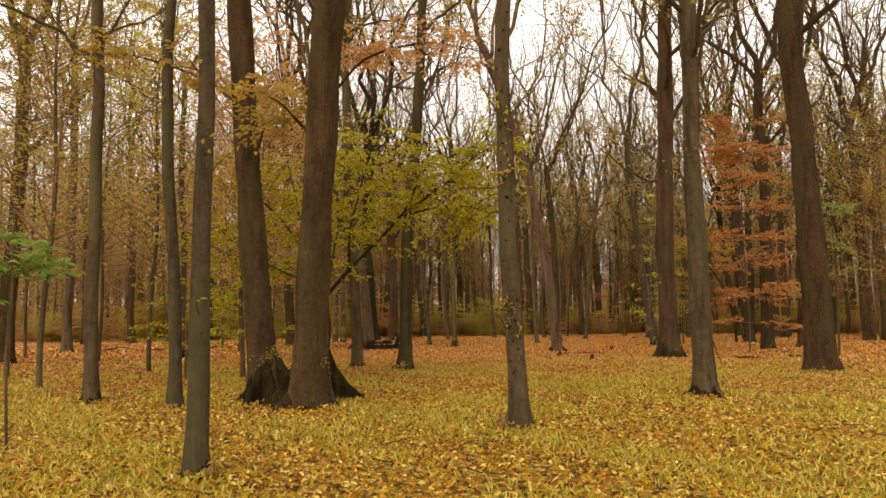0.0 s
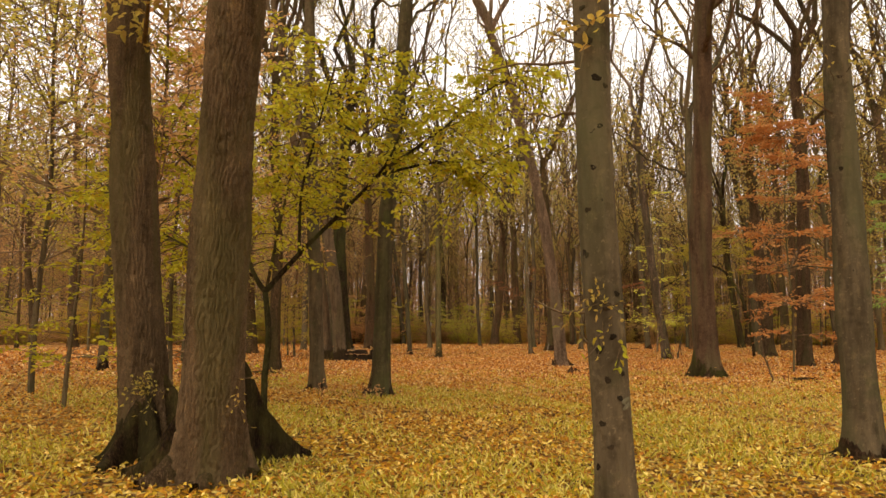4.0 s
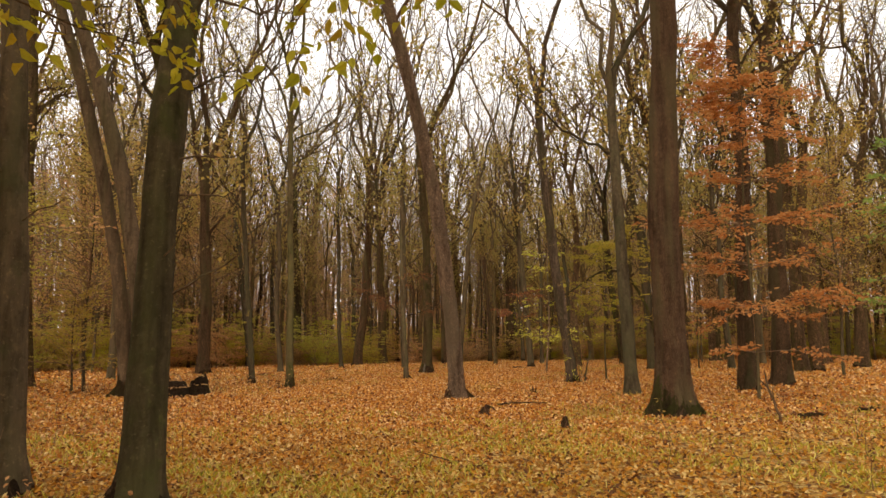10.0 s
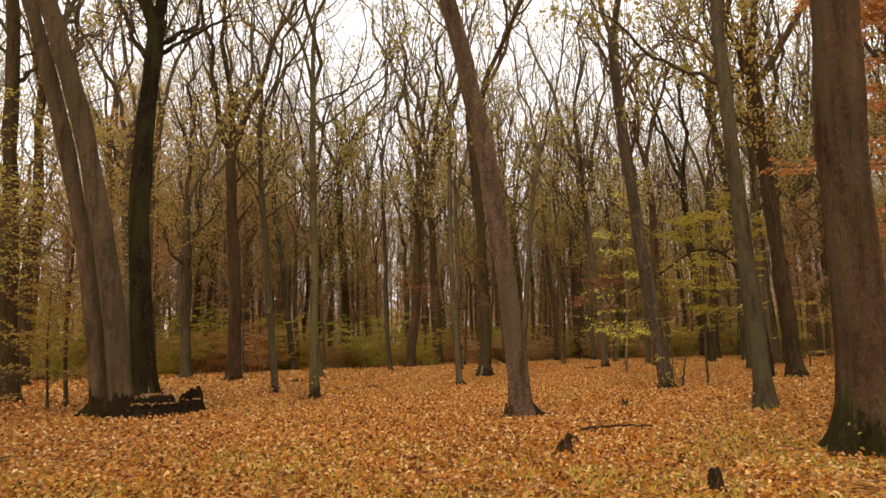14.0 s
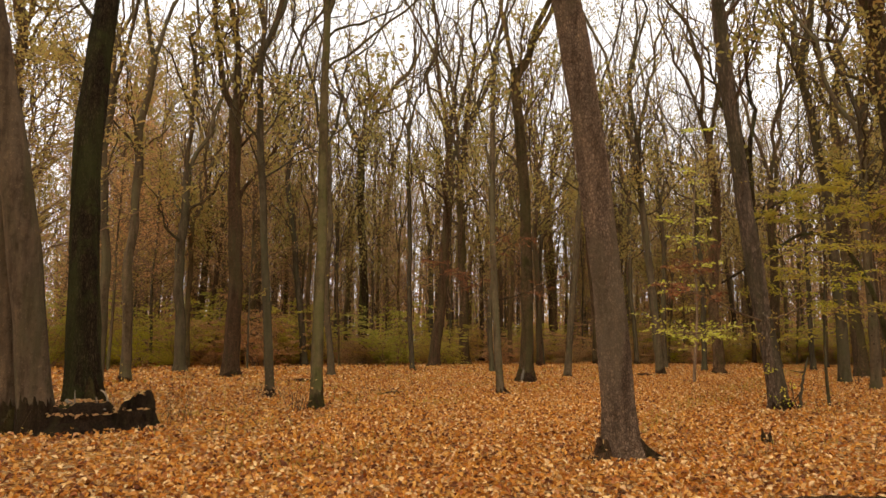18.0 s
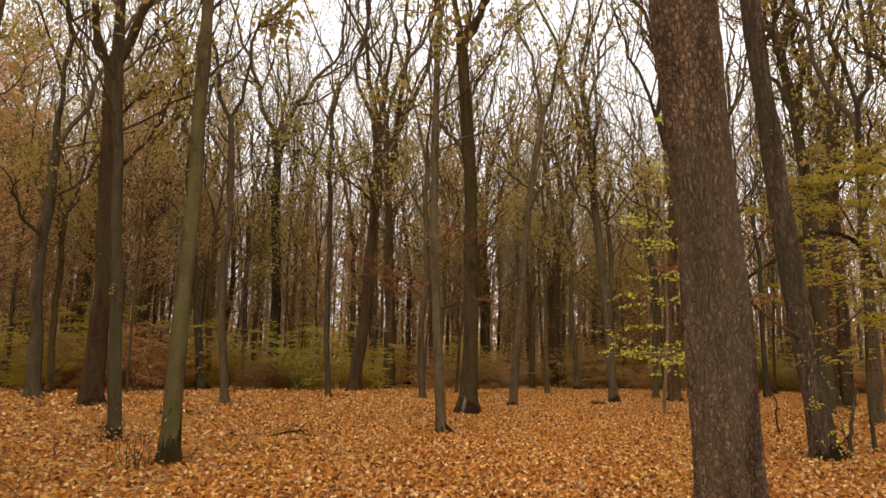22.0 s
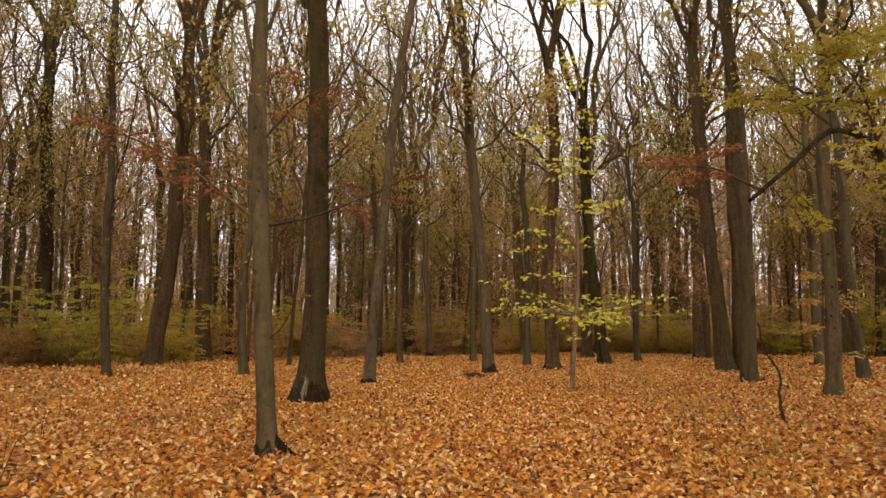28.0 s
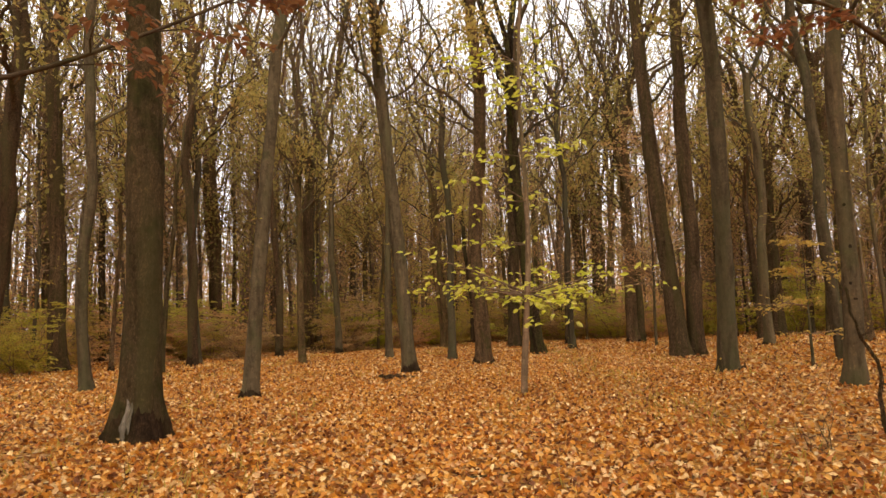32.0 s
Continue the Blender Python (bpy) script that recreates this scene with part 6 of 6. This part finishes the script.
distant = []
for k in range(11):
    kind = OAK if k % 3 == 0 and k < 9 else ASH
    t, _ = wood_tree(0, 0, 0.27 if kind == OAK else (0.15 + 0.02 * (k % 4) if k < 9 else 0.09), rs.normal(0, 0.04), rs.normal(0, 0.04), kind, (OAK_BARK, OLIVE_BARK, RED_BARK)[k % 3], sides=10, step=1.0,
                     leaf_share=1.3, first=9 + k % 4 if k < 9 else 6, height=0 if k < 9 else 16, bow=1.7)
    distant.append(t)
spots = []
while len(spots) < 110:
    a = radians(rs.uniform(-45, 95))
    d = rs.uniform(40, 110)
    x, y = 2 + math.sin(a) * d, 20 + math.cos(a) * d
    if y > edge_y(x) - 4 and math.hypot(x - 5, y - 40) > 32 and all((x - p) ** 2 + (y - q) ** 2 > 9 for p, q in spots):
        spots.append((x, y))
while len(spots) < 185:
    x = rs.uniform(-30, 80)
    y = edge_y(x) + rs.uniform(-9, 16)
    if math.hypot(x - 5, y - 40) > 26 and all((x - p) ** 2 + (y - q) ** 2 > 6 for p, q, *_ in spots):
        spots.append((x, y, 1, 2, 4, 7, 9, 10))
while len(spots) < 212:
    a = radians(rs.uniform(80, 315))
    d = rs.uniform(14, 80)
    x, y = 2 + math.sin(a) * d, 12 + math.cos(a) * d
    if y < 10 and (x - 0.8) ** 2 + y ** 2 > 40:
        spots.append((x, y))
for _ in range(22):
    spots.append((rs.uniform(36, 70), rs.uniform(34, 66), 1, 2, 4, 5, 7, 9, 10))
spread(distant, spots, rs, (0.85, 1.15), (0.9, 1.15))


def far_stand(name, label, category, wood_mat, leaf_mat, seed, n, d0, d1, h0, h1, r0, low, limbs, twigs, leaf_size, leaf_each, bearing=(-50, 100)):
    """Trees or brush too far off to tell apart, as one stand."""
    rs = np.random.default_rng(seed)
    a = np.radians(rs.uniform(*bearing, n))
    d = np.sqrt(rs.uniform(d0 ** 2, d1 ** 2, n))
    x, y = 4 + np.sin(a) * d, 25 + np.cos(a) * d
    keep = (y > edge_y(x) + 3) & (np.hypot(x - 5, y - 40) > 40)
    x, y = x[keep], y[keep]
    n = len(x)
    H = rs.uniform(h0, h1, n)
    wood, leaf = Geo(), Geo()
    S = np.stack([x, y, np.full(n, -0.1)], -1)
    P = paths(rs, S, np.stack([rs.normal(0, 0.05, n), rs.normal(0, 0.05, n), np.ones(n)], -1), H, 5, 0, 0.06)
    tubes(wood, P, (r0 * rs.uniform(0.6, 1.3, n))[:, None] * np.linspace(1, 0.2, 5)[None], 5 if d0 < 75 and h1 > 18 else 3)

    def off(P, count, lo, spread_out, lift, length, K, rad):
        N, Kp = P.shape[:2]
        f = rs.uniform(lo, 1.0, (N, count))
        at = f * (Kp - 1)
        k = np.minimum(at.astype(int), Kp - 2)
        w = (at - k)[..., None]
        i = np.arange(N)[:, None]
        B = P[i, k] * (1 - w) + P[i, k + 1] * w
        T = unit(P[i, k + 1] - P[i, k])
        D = unit(T * 0.8 + rs.normal(0, spread_out, T.shape) + np.array([0, 0, lift]))
        L = (length[:, None] * rs.uniform(0.6, 1.2, (N, count)) * (1.2 - 0.6 * f)).reshape(-1)
        Q = paths(rs, B.reshape(-1, 3), D.reshape(-1, 3), L, K, 0.15, 0.2)
        tubes(wood, Q, np.broadcast_to(rad * np.linspace(1, 0.4, K), (len(Q), K)), 3)
        return Q, L

    Q, L = off(P, limbs, low, 0.6, 0.2, H * 0.24, 4 if twigs else 3, r0 * 0.3)
    if twigs:
        Q, L = off(Q, twigs, 0.2, 0.6, 0.1, L * 0.45, 3, max(0.014, r0 * 0.1))
    C = np.repeat(Q[:, 1:].reshape(-1, 3), leaf_each if twigs else leaf_each + 1, 0)
    C = C + rs.normal(0, 0.35, C.shape)
    leaves(leaf, rs, C, rs.normal(0, 1, C.shape), unit(rs.normal(0, 0.8, C.shape) + np.array([0, 0, 0.6])), leaf_size, leaf_size * 0.65)
    ob = thing(name, 0, 0, 0, label, category)
    ob["kind"] = "stuff"
    part("wood_mass", wood, wood_mat, ob, kind="stuff")
    part("leaf_mass", leaf, leaf_mat, ob, "", False, "stuff")


far_stand("far_woods", "far stand of nearly bare forest trees", "woods", PALE_HAZE_TWIG, TOP_LEAF, 301, 620, 58, 140, 19, 31, 0.15, 0.40, 9, 2, 0.32, 2)
far_stand("far_woods", "farthest ochre crowns of the forest", "woods", PALE_HAZE_TWIG, TOP_LEAF, 305, 780, 130, 260, 20, 32, 0.22, 0.15, 8, 0, 0.8, 4)
far_stand("far_woods", "far stand of brown-leaved forest trees", "woods", PALE_HAZE_TWIG, TOP_LEAF, 308, 260, 58, 120, 16, 25, 0.15, 0.30, 8, 2, 0.30, 1, (48, 95))
far_stand("far_woods", "far crowns of nearly bare forest trees", "woods", PALE_HAZE_TWIG, TOP_LEAF, 309, 150, 60, 125, 22, 32, 0.15, 0.50, 11, 3, 0.26, 1, (12, 36))
far_stand("far_woods", "far stand of nearly bare crowns with ochre leaves", "woods", PALE_HAZE_TWIG, TOP_LEAF, 310, 170, 60, 125, 22, 32, 0.15, 0.50, 11, 3, 0.26, 1, (-26, -1))
far_stand("far_brush", "far brown undergrowth between the trunks", "undergrowth", PALE_HAZE_TWIG, BROWN_LEAF, 302, 1900, 46, 115, 2, 11, 0.035, 0.1, 8, 0, 0.2, 3)
far_stand("far_brush", "farthest brown undergrowth between the trunks", "undergrowth", PALE_HAZE_TWIG, BROWN_LEAF, 306, 1200, 95, 200, 4, 15, 0.06, 0.12, 6, 0, 0.5, 3)
far_stand("far_brush", "brown woodland edge at the horizon", "undergrowth", PALE_HAZE_TWIG, BROWN_LEAF, 307, 520, 190, 330, 4, 14, 0.1, 0.05, 7, 0, 1.3, 4)
far_stand("far_brush", "far yellow-green undergrowth between the trunks", "undergrowth", PALE_HAZE_TWIG, YELLOW_LEAF, 303, 340, 52, 120, 3, 8, 0.03, 0.15, 8, 0, 0.2, 4)
far_stand("far_brush", "far dull green undergrowth between the trunks", "undergrowth", PALE_HAZE_TWIG, GREEN_LEAF, 304, 240, 52, 130, 3, 7, 0.03, 0.15, 8, 0, 0.2, 4)

make_litter()


def make_grass():
    """Thin yellow-green blades between the leaves of the first stretch."""
    rs = np.random.default_rng(21)
    n = 150000
    y = rs.uniform(4, 30, n)
    x = line_x(y) + rs.normal(0, 7, n)
    patch = np.sin(x * 0.9 + 1.3) * np.sin(y * 0.7 + 0.4) + 0.6 * np.sin(x * 2.3 + y * 1.9)
    keep = (patch > rs.uniform(-0.6, 0.9, n)) & (rs.random(n) < np.clip((32 - y) / 16, 0, 1))
    x, y = x[keep], y[keep]
    n = len(x)
    C = np.stack([x, y, floor_height(x, y) + 0.01], -1)
    A = np.stack([rs.normal(0, 0.7, n), rs.normal(0, 0.7, n), rs.uniform(0.35, 1.1, n)], -1)
    g = Geo()
    leaves(g, rs, C, A, unit(rs.normal(0, 1, (n, 3))), 0.11, 0.020, False, 0.4)
    me = g.mesh("grass", False)
    me.materials.append(GRASS)
    tagged(new("grass", me), "thin yellow-green grass blades among fallen leaves", "grass", kind="stuff")


def make_twig_litter():
    rs = np.random.default_rng(22)
    n = 700
    y = rs.uniform(5, 60, n)
    x = line_x(y) + rs.normal(0, 8, n)
    az = rs.uniform(0, 6.283, n)
    S = np.stack([x, y, floor_height(x, y) + 0.035], -1)
    P = paths(rs, S, np.stack([np.cos(az), np.sin(az), rs.uniform(-0.02, 0.12, n)], -1), rs.uniform(0.12, 0.45, n), 5, 0.0, 0.12)
    g = Geo()
    tubes(g, P, rs.uniform(0.003, 0.009, n)[:, None] * np.linspace(1, 0.5, 5)[None], 4)
    me = g.mesh("fallen_twigs")
    me.materials.append(TWIG_BARK)
    tagged(new("fallen_twigs", me), "thin dead twigs strewn over the leaves", "twigs", kind="stuff")


def make_seedlings():
    """Knee-high shoots that stand in the leaves, with a few yellow leaves left."""
    rs = np.random.default_rng(23)
    n = 420
    y = rs.uniform(14, 66, n)
    x = line_x(y) + rs.normal(0, 9, n)
    clear = np.abs(x - line_x(y)) > 2.6
    x, y = x[clear], y[clear]
    n = len(x)
    S = np.stack([x, y, floor_height(x, y) - 0.02], -1)
    P = paths(rs, S, np.stack([rs.normal(0, 0.25, n), rs.normal(0, 0.25, n), np.ones(n)], -1), rs.uniform(0.2, 0.75, n), 6, 0.0, 0.2)
    wood, leaf = Geo(), Geo()
    tubes(wood, P, rs.uniform(0.003, 0.007, n)[:, None] * np.linspace(1, 0.5, 6)[None], 4)
    pick = rs.random((n, 4)) < 0.45
    C = P[:, 2:][pick]
    leaves(leaf, rs, C, rs.normal(0, 1, C.shape), unit(rs.normal(0, 0.5, C.shape) + np.array([0, 0, 0.8])), 0.07, 0.04, True)
    ob = thing("seedlings", 0, 0, 0, "thin upright seedlings and dry stalks in the leaves", "seedlings")
    ob["kind"] = "stuff"
    part("stalk", wood, TWIG_BARK, ob, kind="stuff")
    part("leaf_tuft", leaf, OCHRE_LEAF, ob, "", False, "stuff")


def make_dry_grass():
    """Dry ochre stalks in loose patches over the brown part of the floor."""
    rs = np.random.default_rng(24)
    n = 60000
    y = rs.uniform(26, 74, n)
    x = line_x(y) + rs.normal(0, 12, n)
    patch = np.sin(x * 0.8 + 0.3) * np.sin(y * 0.6 + 1.4) + 0.7 * np.sin(x * 1.9 - y * 1.3)
    keep = (patch > rs.uniform(0.1, 1.4, n)) & (np.abs(x - line_x(y)) > 1.5)
    x, y = x[keep], y[keep]
    n = len(x)
    C = np.stack([x, y, floor_height(x, y) + 0.01], -1)
    A = np.stack([rs.normal(0, 0.5, n), rs.normal(0, 0.5, n), rs.uniform(0.5, 1.2, n)], -1)
    g = Geo()
    leaves(g, rs, C, A, unit(rs.normal(0, 1, (n, 3))), 0.17, 0.014, False, 0.4)
    me = g.mesh("dry_grass", False)
    me.materials.append(OCHRE_LEAF)
    tagged(new("dry_grass", me), "loose patches of dry ochre grass in the leaves", "grass", kind="stuff")


make_grass()
make_dry_grass()
make_twig_litter()
make_seedlings()
